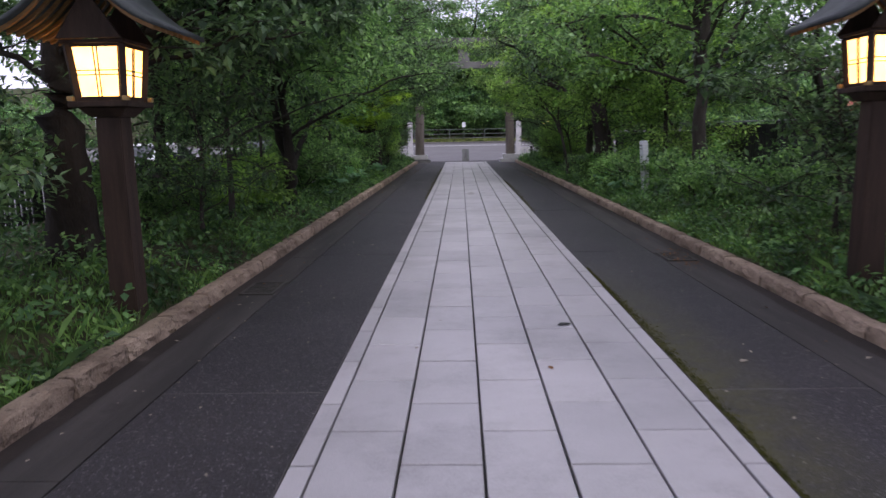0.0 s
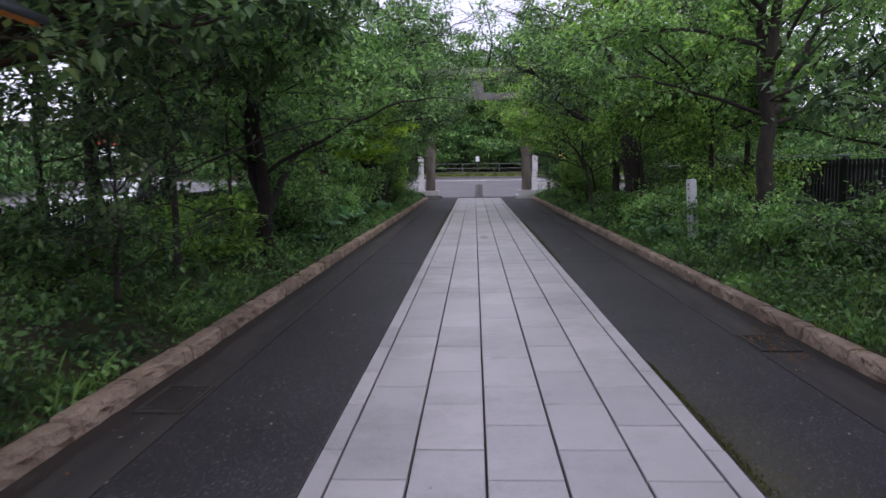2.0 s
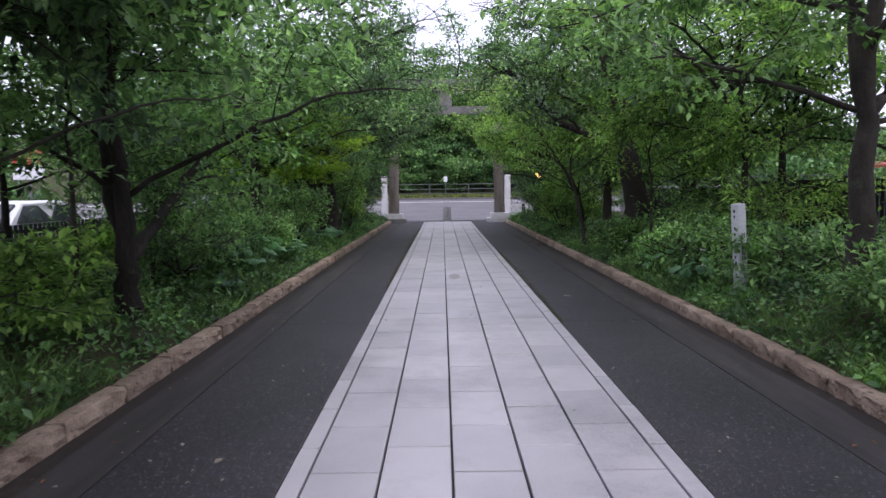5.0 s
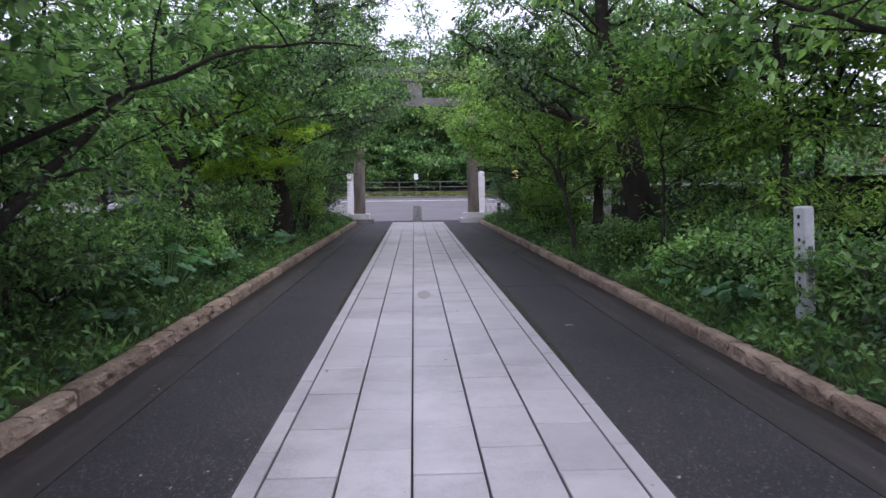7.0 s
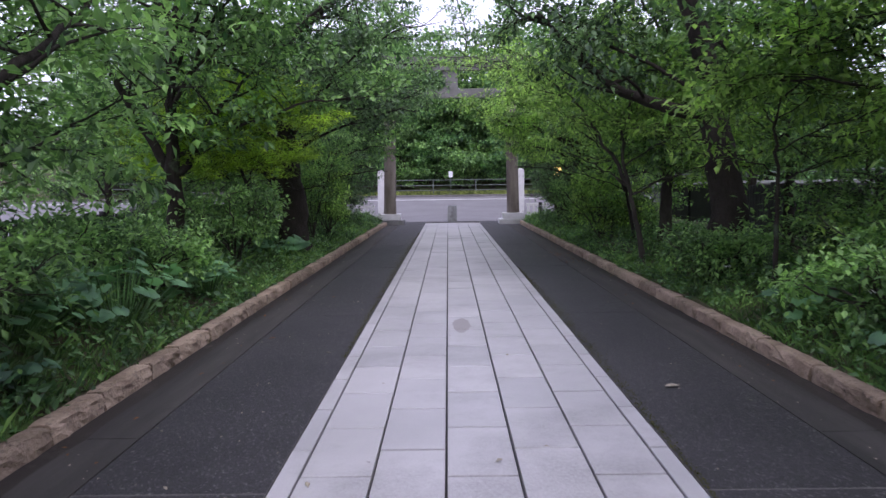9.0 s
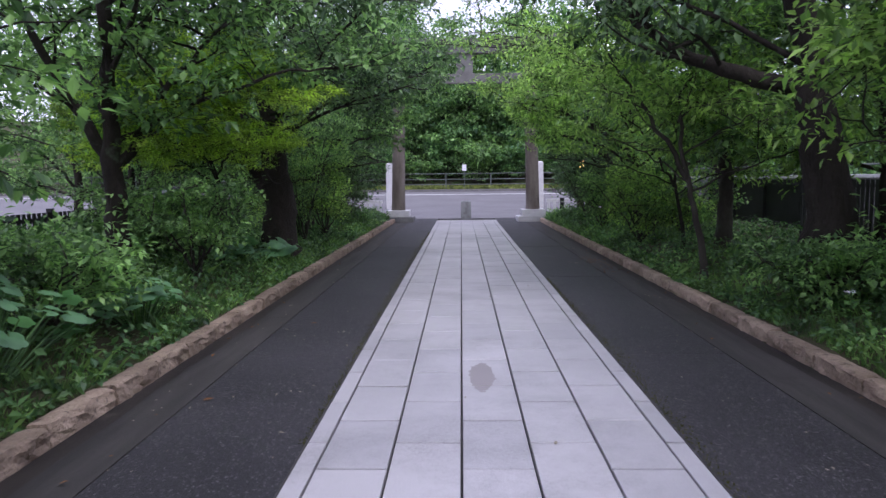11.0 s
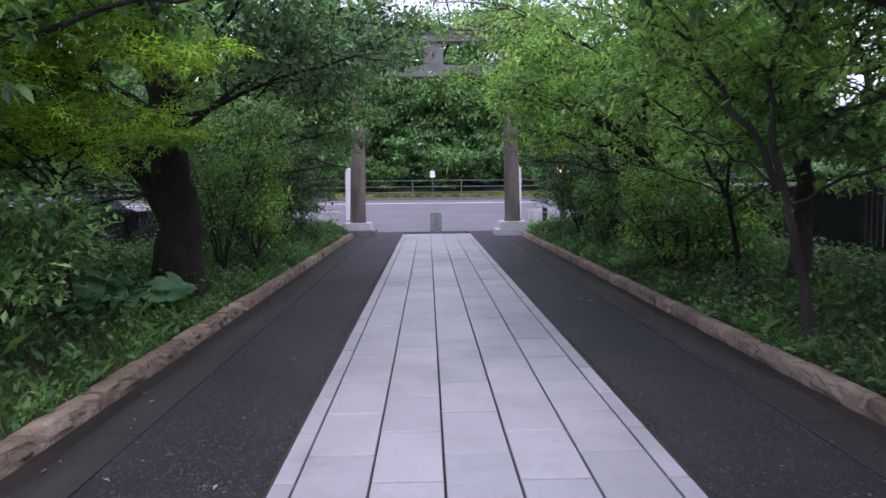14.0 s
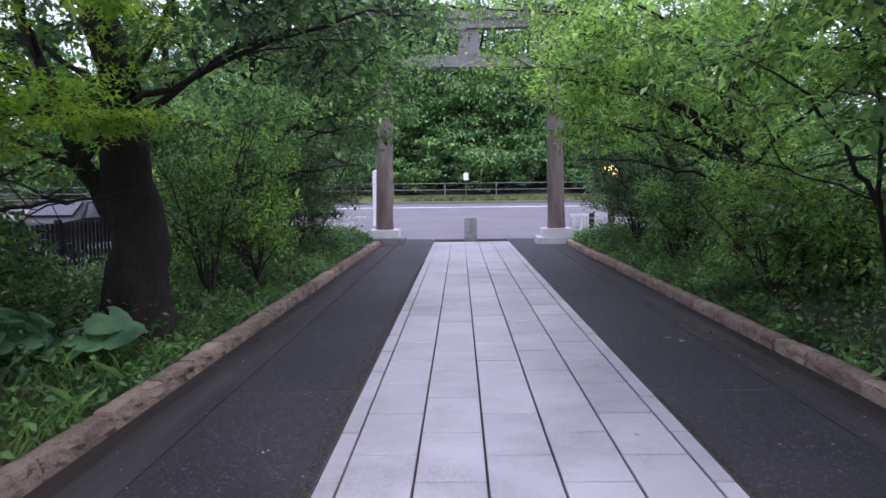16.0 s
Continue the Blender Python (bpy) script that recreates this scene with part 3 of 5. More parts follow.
# trees on the left bank
tree(-3.75, 6.9, 1, "large dark broadleaf tree behind the lantern", 0.24, 2.0, 7.5, 2.6, L_DARK, 7,
     extra=[([(0, 0, 1.75), (0.7, 0.3, 2.2), (1.5, 0.8, 2.6), (2.6, 2.2, 3.1)], 0.12), over(2.2, 1.6, 3.2, 0.9), over(2.5, 2.6, 1.6, 0.5), over(2.4, 2.3, 2.6, 0.6), over(2.7, 1.7, 0.6, 0.7)], branches=8)
tree(-4.5, 10.9, 16, "dark tree with a high spreading crown", 0.11, 2.2, 6.2, 2.4, L_DARK, 7, branches=8, extra=[over(2.4, 2.3, 0.6, 1.2), over(2.6, 2.0, -1.6, 1.6), over(2.9, 2.8, -0.6, 2.0)])
tree(-3.3, 10.4, 2, "thin dark sapling among shrubs", 0.05, 1.5, 4.4, 1.8, L_DARK, 6, branches=6, bark=M_BARK_PALE, extra=[over(1.7, 1.6, 0.9, 1.4, 0.03)])
tree(-3.05, 13.0, 3, "multi-stemmed tree with slanting limbs", 0.12, 1.5, 7.0, 2.3, L_MID, 5,
     extra=[([(0, 0, 0.6), (-0.3, 0.3, 1.8), (-0.2, 0.5, 3.0), (0.1, 0.8, 4.2)], 0.09), ([(0, 0.05, 0.6), (-0.05, 1.0, 1.0), (0, 2.09, 1.57), (0.22, 2.7, 2.1), (0.29, 3.5, 2.65), (0.3, 4.1, 3.4)], 0.075),
            over(2.8, 2.0, -1.0, 2.2, 0.026)],
     branches=6)
tree(-5.2, 14.6, 41, "fresh green tree behind the saplings", 0.06, 1.6, 4.6, 1.7, L_MID, 6, skirt=1.25, branches=6)
tree(-5.6, 11.6, 42, "fresh leafy tree beside the picket fence", 0.07, 1.7, 4.4, 1.6, L_MID, 5, skirt=1.2, branches=4)
tree(-5.7, 18.4, 43, "fresh green tree beside the picket fence", 0.06, 1.6, 4.4, 1.5, L_MID, 5, skirt=1.3, branches=5)
tree(-3.55, 13.0, 4, "slender sapling with a forked stem", 0.035, 1.6, 3.8, 1.1, L_MID, 4, branches=5, bark=M_BARK_PALE)
tree(-4.3, 17.2, 12, "young dark green tree in thick undergrowth", 0.06, 1.5, 5.2, 1.75, L_MID, 6, branches=5)
tree(-3.85, 21.2, 6, "forked tree with an upswept limb", 0.15, 2.1, 7.2, 2.4, L_MID, 6,
     extra=[([(0, 0, 1.4), (0.35, 0.1, 1.9), (0.7, 0.2, 2.5), (1.2, 0.6, 3.2)], 0.07), ([(0, 0, 1.5), (-0.5, 0, 2.3), (-0.9, -0.2, 3.3), (-1.1, -0.4, 4.5)], 0.08),
            over(2.6, 2.5, 1.4, 1.9, 0.03), over(2.8, 2.2, -1.2, 2.2, 0.03)], branches=8)
tree(-3.35, 23.3, 7, "small maple with yellow-green leaves", 0.05, 1.3, 3.0, 1.35, L_YELLOW, 9, skirt=1.45, branches=8, t_len=0.4, leaves=26, size=0.09, maple=True, flat=2.4, spray=0.1)
tree(-2.98, 25.4, 8, "massive dark old tree with a forked trunk", 0.29, 2.5, 7.6, 2.8, L_DARK, 7,
     extra=[([(-0.05, 0, 0.85), (-0.5, 0, 1.6), (-0.85, 0.1, 2.35), (-1.3, 0.3, 3.5)], 0.13), ([(0.05, 0, 2.05), (0.8, 0.6, 2.75), (1.7, 1.2, 3.1), (2.6, 1.8, 3.4)], 0.04),
            over(2.4, 2.6, -1.2, 1.9), over(3.6, 3.4, 1.0, 2.6)], lean=(-0.14, 0),
     branches=8)
tree(-3.6, 30.6, 9, "fresh green leafy tree close to the gate", 0.12, 1.6, 6.6, 2.4, L_MID, 6, skirt=1.9,
     extra=[([(0, 0, 1.6), (0.9, 0.2, 2.4), (1.7, 0.5, 3.2), (2.6, 0.9, 4.1)], 0.06), over(2.4, 2.9, 2.2, 2.0), over(1.5, 2.0, 1.6, 1.0, 0.04), over(1.8, 2.5, 3.2, 1.2, 0.04), over(3.4, 3.4, 0.6, 2.4), over(2.2, 3.2, 3.2, 1.9, 0.03), over(2.6, 2.6, 2.4, 2.0, 0.03), over(3.0, 3.0, 5.2, 0.9, 0.04), over(3.4, 2.2, 5.8, 1.5, 0.04), over(4.0, 3.2, 3.8, 1.2, 0.04), over(4.2, 4.1, 4.8, 1.1, 0.04)], branches=7)
tree(-6.0, 26.3, 13, "fresh green tree with low branches", 0.1, 1.2, 5.6, 2.2, L_MID, 7, branches=8)
tree(-6.0, 34.5, 10, "broad tree behind the gate's shrubs", 0.14, 1.4, 6.6, 2.6, L_MID, 7, branches=8, size=0.14)
tree(-9.0, 30.0, 11, "leafy tree standing beyond the picket fence", 0.15, 1.6, 6.5, 2.8, L_MID, 7, branches=7, size=0.14, clear=False)
# trees on the right bank
tree(5.3, 9.2, 21, "dense dark tree behind the lantern", 0.15, 1.4, 6.8, 2.4, L_DARK, 7, branches=7)
tree(4.35, 13.15, 22, "grey-barked tree dividing into three stems", 0.15, 2.1, 7.5, 2.2, L_MID, 5,
     extra=[([(0, 0, 2.0), (-0.1, 0.1, 3.0), (0.0, 0.2, 4.2), (0.2, 0.3, 5.8)], 0.09), ([(0, 0, 2.9), (-0.9, 0.4, 3.25), (-1.8, 0.8, 3.3), (-2.9, 1.4, 3.1)], 0.04),
            ([(0.02, 0, 1.9), (0.4, 0, 2.6), (0.8, 0.2, 3.4), (1.3, 0.4, 4.6)], 0.07), over(3.2, -2.6, -0.6, 1.8, 0.04)], bark=M_BARK_PALE, branches=5)
tree(4.9, 17.3, 35, "light green tree with drooping sprays over the bank", 0.07, 2.2, 5.6, 2.2, L_BRIGHT, 7, branches=7, extra=[over(2.4, -2.0, -1.2, 1.3), over(2.2, -2.4, 0.6, 1.9)])
tree(3.8, 18.6, 24, "thin straight sapling with bright leaves", 0.035, 1.5, 3.4, 1.2, L_BRIGHT, 5, branches=5, size=0.12, wide=0.22, flat=1.9, leaves=17)
tree(4.2, 20.9, 25, "large dark ivy-clad tree with a long low bough", 0.28, 2.6, 7.8, 2.7, L_DARK, 7,
     extra=[([(-0.28, 0, 2.2), (-1.0, 0.1, 2.33), (-1.6, 0.5, 2.7), (-2.05, 0.9, 3.2), (-2.6, 1.2, 3.9)], 0.11),
            over(3.0, -2.7, 1.6, 2.1)], lean=(-0.3, 0),
     branches=8)
tree(3.45, 22.7, 26, "leaning slender maple with bright leaves", 0.055, 1.5, 4.2, 1.6, L_BRIGHT, 5,
     extra=[([(-0.25, 0.1, 1.4), (-0.6, 0.25, 2.1), (-1.0, 0.4, 2.7), (-1.35, 0.5, 3.3)], 0.04)], lean=(-0.25, 0.1), bark=M_BARK_PALE, branches=7, leaves=19, size=0.12, wide=0.22, flat=1.9)
tree(4.0, 25.4, 27, "leaning sapling over fern ground", 0.04, 1.2, 3.8, 1.5, L_BRIGHT, 5,
     extra=[([(-0.2, 0, 1.1), (-0.5, 0.1, 1.7), (-0.9, 0.2, 2.2), (-1.4, 0.4, 2.6)], 0.03)], lean=(-0.2, 0), branches=6, leaves=19, size=0.12, wide=0.22, flat=1.9)
tree(4.45, 24.8, 28, "straight grey-trunked tree beside a sapling", 0.13, 2.2, 6.8, 2.4, L_MID, 6, bark=M_BARK_PALE, branches=8, extra=[over(2.8, -2.6, 1.2, 2.1), over(3.6, -3.6, 0.2, 2.4)])
tree(4.2, 29.6, 29, "wide maple spreading light green sprays", 0.11, 1.5, 5.6, 2.7, L_BRIGHT, 8, skirt=1.9,
     extra=[([(0, 0, 1.6), (-0.9, -0.3, 2.3), (-1.8, -0.6, 2.7), (-2.8, -0.9, 2.9)], 0.06), over(1.5, -2.3, 1.6, 0.9, 0.04), over(1.7, -2.7, -0.6, 1.1, 0.04), over(1.9, -3.1, 0.6, 1.3, 0.04), over(2.6, -3.2, 0.4, 2.0)], branches=8, leaves=19, size=0.12, wide=0.22, flat=1.9)
tree(4.4, 33.6, 30, "light green leafy tree beside the gate", 0.13, 1.6, 6.4, 2.3, L_BRIGHT, 6, skirt=1.9, branches=7, extra=[over(1.7, -2.4, 0.6, 1.2, 0.04), over(2.4, -2.6, 1.0, 1.6), over(3.4, -3.2, 1.4, 2.6), over(2.6, -2.4, -0.6, 1.9, 0.03), over(3.2, -3.3, 2.8, 1.0, 0.04), over(3.6, -2.4, 3.4, 1.6, 0.04), over(4.0, -3.4, 1.2, 1.3, 0.04), over(4.2, -4.3, 1.6, 1.1, 0.04)])
tree(6.2, 23.4, 36, "leafy tree beside the black fence", 0.11, 1.5, 5.6, 2.3, L_MID, 7, branches=8, size=0.14)
tree(8.6, 17.5, 31, "tall tree standing by the dark fence", 0.15, 1.8, 7.0, 2.6, L_MID, 7, branches=7, size=0.14, clear=False)
tree(7.9, 29.0, 32, "tall fresh green tree by the dark fence", 0.15, 1.8, 7.2, 2.6, L_MID, 7, branches=7, size=0.14, clear=False)
tree(13.5, 24.0, 33, "distant tree behind the black fence", 0.18, 2.0, 7.0, 3.0, L_MID, 6, branches=7, size=0.14, clear=False)
tree(9.0, 38.0, 34, "leafy tree beside the road", 0.16, 1.4, 6.8, 2.8, L_MID, 7, branches=7, size=0.14, clear=False)
tree(6.1, 18.6, 37, "leafy tree rising above the black fence", 0.09, 2.1, 5.8, 2.2, L_MID, 7, branches=7)
# layered young trees under the tall ones
for i, (ux, uy, uh, us, um) in enumerate(((-3.1, 8.6, 2.6, 1.2, L_DARK), (-3.6, 15.0, 2.0, 1.0, L_MID), 
                                          (-4.9, 24.2, 2.2, 1.1, L_MID), (-3.5, 28.6, 2.8, 1.2, L_BRIGHT), (-3.5, 32.4, 2.8, 1.2, L_DARK), (-3.8, 35.6, 3.0, 1.3, L_DARK),
                                          (4.2, 8.0, 2.4, 1.3, L_DARK), (5.2, 17.4, 2.5, 1.2, L_BRIGHT), (5.5, 19.8, 2.2, 1.2, L_MID),
                                          (3.9, 27.0, 1.5, 1.0, L_BRIGHT), (4.1, 31.8, 2.6, 1.3, L_DARK), (4.1, 35.8, 3.0, 1.3, L_DARK))):
    fine_leaf = um is L_BRIGHT
    tree(ux, uy, 700 + i, ("light green" if fine_leaf else "dark" if um is L_DARK else "fresh green") + " young tree with layered low sprays", 0.035, 0.45, uh, us, um, 8, branches=6, b_len=0.8,
         twigs=6, t_len=0.4, leaves=15, size=0.095, wide=0.22, flat=1.8, group="young trees on the banks", start=0.2, bark=M_BARK_PALE)
# tall trees added out of view; their crowns shade the start of the lane
for i, (ox, oy) in enumerate(((-4.6, 0.6), (5.4, 1.8), (-4.9, -4.5), (5.6, -3.5))):
    tree(ox, oy, 600 + i, "tall tree added out of view to shade the lane", 0.2, 4.4, 9.0, 4.4, L_DARK, 9, branches=7, b_len=1.8, twigs=5, t_len=0.9, leaves=10, size=0.3,
         spray=0.3, group="tall trees at the start of the lane", start=0.1, fine=False)
# far green belts on both sides
for i in range(9):
    fy = 4 + i * 6.5 + (i * 13 % 5)
    tree(-30 - (i % 3) * 2.0, fy, 500 + i, "distant roadside tree across the side road", 0.2, 0.8, 4.2 + (i % 3) * 0.8, 3.0, L_WOODS, 7, branches=6, b_len=2.0, twigs=5, t_len=0.9, leaves=10, size=0.36,
         spray=0.34, low=0.1, group="distant roadside trees", zb=-0.4, clear=False, start=0.05, fine=False)
    tree(22 + (i % 3) * 2.0, fy + 2, 520 + i, "distant tree behind the black fence", 0.2, 1.0, 6.0, 3.4, L_WOODS, 7, branches=6, b_len=2.0, twigs=5, t_len=0.9, leaves=10, size=0.36,
         spray=0.34, low=0.1, group="distant roadside trees", zb=-0.4, clear=False, start=0.05, fine=False)

# shrubs and undergrowth
for i, (sx, sy, sh, sp, lm, sl) in enumerate((
        (-3.75, 4.3, 1.2, 0.85, L_DARK, 0.07), (-4.2, 5.6, 1.5, 1.0, L_DARK, 0.07), (-4.0, 9.0, 0.6, 0.8, L_MID, 0.07), (-3.7, 11.6, 0.6, 0.7, L_BRIGHT, 0.08),
        (-4.4, 13.6, 0.5, 0.9, L_BRIGHT, 0.08), (-3.3, 15.3, 0.7, 0.8, L_MID, 0.06), (-4.3, 17.8, 1.0, 0.9, L_MID, 0.07), (-3.2, 18.7, 0.7, 0.7, L_MID, 0.06),
        (-3.1, 21.6, 1.1, 0.7, L_MID, 0.06), (-4.6, 23.8, 0.8, 0.9, L_MID, 0.08), (-5.2, 25.6, 0.6, 0.9, L_MID, 0.08), (-5.4, 22.2, 0.4, 0.9, L_MID, 0.08), (-4.6, 20.6, 0.45, 0.8, L_MID, 0.07), (-3.0, 27.3, 2.1, 0.75, L_MID, 0.045), (-2.9, 28.9, 1.6, 0.7, L_BRIGHT, 0.045),
        (-3.35, 33.8, 2.9, 1.15, L_DARK, 0.065), (-4.4, 31.5, 2.0, 1.1, L_DARK, 0.07), (-3.5, 36.4, 2.6, 1.2, L_DARK, 0.065), (-4.8, 38.6, 2.4, 1.4, L_DARK, 0.07), (4.9, 38.8, 2.2, 1.3, L_DARK, 0.07),
        (4.3, 6.6, 1.2, 0.9, L_DARK, 0.07), (4.9, 11.4, 0.6, 0.9, L_MID, 0.07), (3.95, 11.7, 0.5, 0.7, L_MID, 0.06), (4.6, 14.9, 0.5, 0.9, L_MID, 0.07),
        (3.9, 16.7, 0.6, 0.7, L_MID, 0.06), (5.0, 18.9, 0.7, 0.8, L_MID, 0.07), (3.7, 20.2, 0.5, 0.6, L_MID, 0.06),
        (3.7, 27.3, 1.3, 0.8, L_BRIGHT, 0.05), (4.5, 27.0, 1.1, 0.8, L_MID, 0.06), (3.8, 31.6, 1.2, 0.8, L_MID, 0.06), (3.95, 34.9, 2.3, 0.95, L_DARK, 0.065), (4.5, 36.8, 2.0, 1.2, L_DARK, 0.065))):
    tone = {L_DARK: "dark green", L_MID: "fresh green", L_BRIGHT: "light green"}[lm]
    size_word = "tall" if sh > 1.8 else "low" if sh < 1.05 else "waist-high"
    shrub(sx, sy, 300 + i, f"{size_word} {tone} leafy shrub growing beside the kerb", sh * 1.15, sp * 1.15, lm, 8, size=sl * 1.3, leaves=17 if sl > 0.05 else 30)
for i in range(34):
    side = -1 if i % 2 else 1
    hy = 5.5 + (i // 2) * 2.0 + (i * 7 % 5) * 0.2
    if (hy < 30.5 if side < 0 else 10.0 < hy < 32.0):
        continue
    hx = (-5.6 if side < 0 else 5.8 + (0.5 if hy < 26 else -0.9)) + (i * 11 % 7) * 0.12
    shrub(hx, hy, 600 + i, "leafy shrub growing in front of the fence", 1.3 + (i * 5 % 4) * 0.22, 1.2, (L_MID, L_DARK, L_BRIGHT, L_MID)[(i // 2) % 4], 7, size=0.1, leaves=13,
          t_len=0.4, spray=0.12, group="shrubs in front of the fences")



def bank_points(rng, n, side, reach, y0=-2.5, y1=40.2):
    d = reach * rng.uniform(0, 1, n) ** 1.6
    x = (KL - 0.2 - d) if side < 0 else (KR + 0.2 + d)
    y = rng.uniform(y0, y1, n)
    z = np.array([bed(a, b) for a, b in zip(x, y)])
    return np.stack([x, y, z], 1)


def grass(side, n, seed):
    rng = np.random.default_rng(seed)
    p = bank_points(rng, n, side, 2.6)
    patch = np.array([noise.noise((a * 0.7, b * 0.45, 5.0 + side)) for a, b, _ in p])
    p = p[patch > -0.25]
    n = len(p)
    h = rng.uniform(0.03, 0.12, n) * np.where(rng.uniform(0, 1, n) > 0.94, 2.2, 1.0)
    a = rng.uniform(0, 2 * np.pi, n)
    w = np.stack([np.cos(a), np.sin(a), 0 * a], 1) * 0.004
    lean = np.stack([rng.normal(0, 0.5, n), rng.normal(0, 0.5, n), 0 * a], 1) * h[:, None]
    up = np.array([0, 0, 1.0]) * h[:, None]
    v = np.stack([p - w, p + w, p + up * 0.6 + lean * 0.35 + w * 0.8, p + up + lean], 1).reshape(-1, 3)
    b = np.arange(n)[:, None] * 4
    f = np.concatenate([b + np.array([[0, 1, 2]]), b + np.array([[0, 2, 3]])])
    return tagged(new("grass", arrays_mesh("grass", v, f, L_GRASS)), "short green grass growing behind the kerb", "grass", kind="stuff")


def herbs(side, n, seed, mat, hmax, size):
    rng = np.random.default_rng(seed)
    p = bank_points(rng, n, side, 3.6)
    cs, ax = [], []
    for q in p:
        k = rng.integers(10, 26)
        hh = hmax * rng.uniform(0.35, 1.0) * min(1.0, 0.35 + max(KL - 0.2 - q[0], q[0] - KR - 0.2) / 1.1)
        r = rng.uniform(0.08, 0.2)
        o = rng.normal(0, 1, (k, 3)) * np.array([r, r, 0])
        o[:, 2] = rng.uniform(0.1, 1, k) * hh
        cs.append(q + o)
        ax.append(unit(o * np.array([1, 1, 0]) + 1e-3))
    c, a = np.vstack(cs), np.vstack(ax)
    ok = (c[:, 0] < KL - 0.15) | (c[:, 0] > KR + 0.15)
    v, f = leaf_arrays(rng, c[ok], a[ok], size, 1.3, 0.15, 0.3)
    return tagged(new("ground_cover", arrays_mesh("ground_cover", v, f, mat)), "low mixed weeds and fern-like ground cover", "ground cover", kind="stuff")


rng = np.random.default_rng(45)
vn = 9000
vp = np.stack([rng.uniform(-14, 16, vn), rng.uniform(57.45, 59.8, vn), np.zeros(vn)], 1)
vp[:, 2] = [rise(b) + 0.05 for a, b, _ in vp]
vv, vf = leaf_arrays(rng, vp, np.tile([0, 0, 2.0], (vn, 1)), 0.28, 0.2, -0.6, 0.07)
tagged(new("grass", arrays_mesh("grass", vv, vf, L_VERGE)), "yellow-green grass on the road's far verge", "grass", kind="stuff")
for s in (-1, 1):
    grass(s, 42000, 40 + s)
    herbs(s, 1500, 50 + s, L_HERB, 0.34, 0.085)
    herbs(s, 700, 60 + s, L_MID, 0.44, 0.06)

# woods on the rising bank beyond the road
def hill(x, y):
    return rise(y) + 0.30 * min(max(y - 59.5, 0.0), 22)


for i in range(19):
    wx, wy = -24 + i * 2.7 + (i * 37 % 11) * 0.12, 61.5 + (i * 53 % 17) * 0.3
    tree(wx, wy, 400 + i, "dense woodland tree on the bank beyond the road", 0.18, 1.0, 8.5 + (i * 29 % 7) * 0.5, 2.9, L_WOODS if i % 3 else L_MID, 9, branches=7, b_len=1.7,
         twigs=6, t_len=0.8, leaves=15, size=0.27, spray=0.26, low=0.08, group="woods beyond the road", zb=hill(wx, wy), clear=False, start=0.1, fine=False)
for i in range(14):
    wx, wy = -28 + i * 4.0, 69 + (i * 31 % 9) * 0.5
    tree(wx, wy, 440 + i, "tall dark woodland tree in the back row", 0.2, 1.5, 10.5 + (i * 29 % 7) * 0.4, 3.6, L_WOODS, 8, branches=6, b_len=2.0,
         twigs=6, t_len=0.9, leaves=12, size=0.36, spray=0.32, low=0.1, group="woods beyond the road", zb=hill(wx, wy), clear=False, start=0.05, fine=False)
for i in range(6):
    wx, wy = -6 + i * 2.5, 63.5 + (i % 2) * 1.6
    tree(wx, wy, 560 + i, "high light green woodland tree above the road", 0.2, 2.0, 12.5 + (i * 3 % 4) * 0.6, 3.0, L_MID if i % 2 else L_WOODS, 10, branches=6, b_len=1.8,
         twigs=6, t_len=0.8, leaves=14, size=0.27, spray=0.28, group="woods beyond the road", zb=hill(wx, wy), clear=False, start=0.1, fine=False)
for i in range(24):
    wx, wy = -24 + i * 2.1, 60.2 + (i % 3) * 0.5
    shrub(wx, wy, 470 + i, "bushy undergrowth on the bank beyond the road", 2.0 + (i * 7 % 5) * 0.3, 1.3, L_WOODS if i % 2 else L_MID, 7, size=0.2, t_len=0.45, spray=0.16,
          leaves=11, zb=hill(wx, wy) - 0.05, clear=False, group="undergrowth beyond the road")


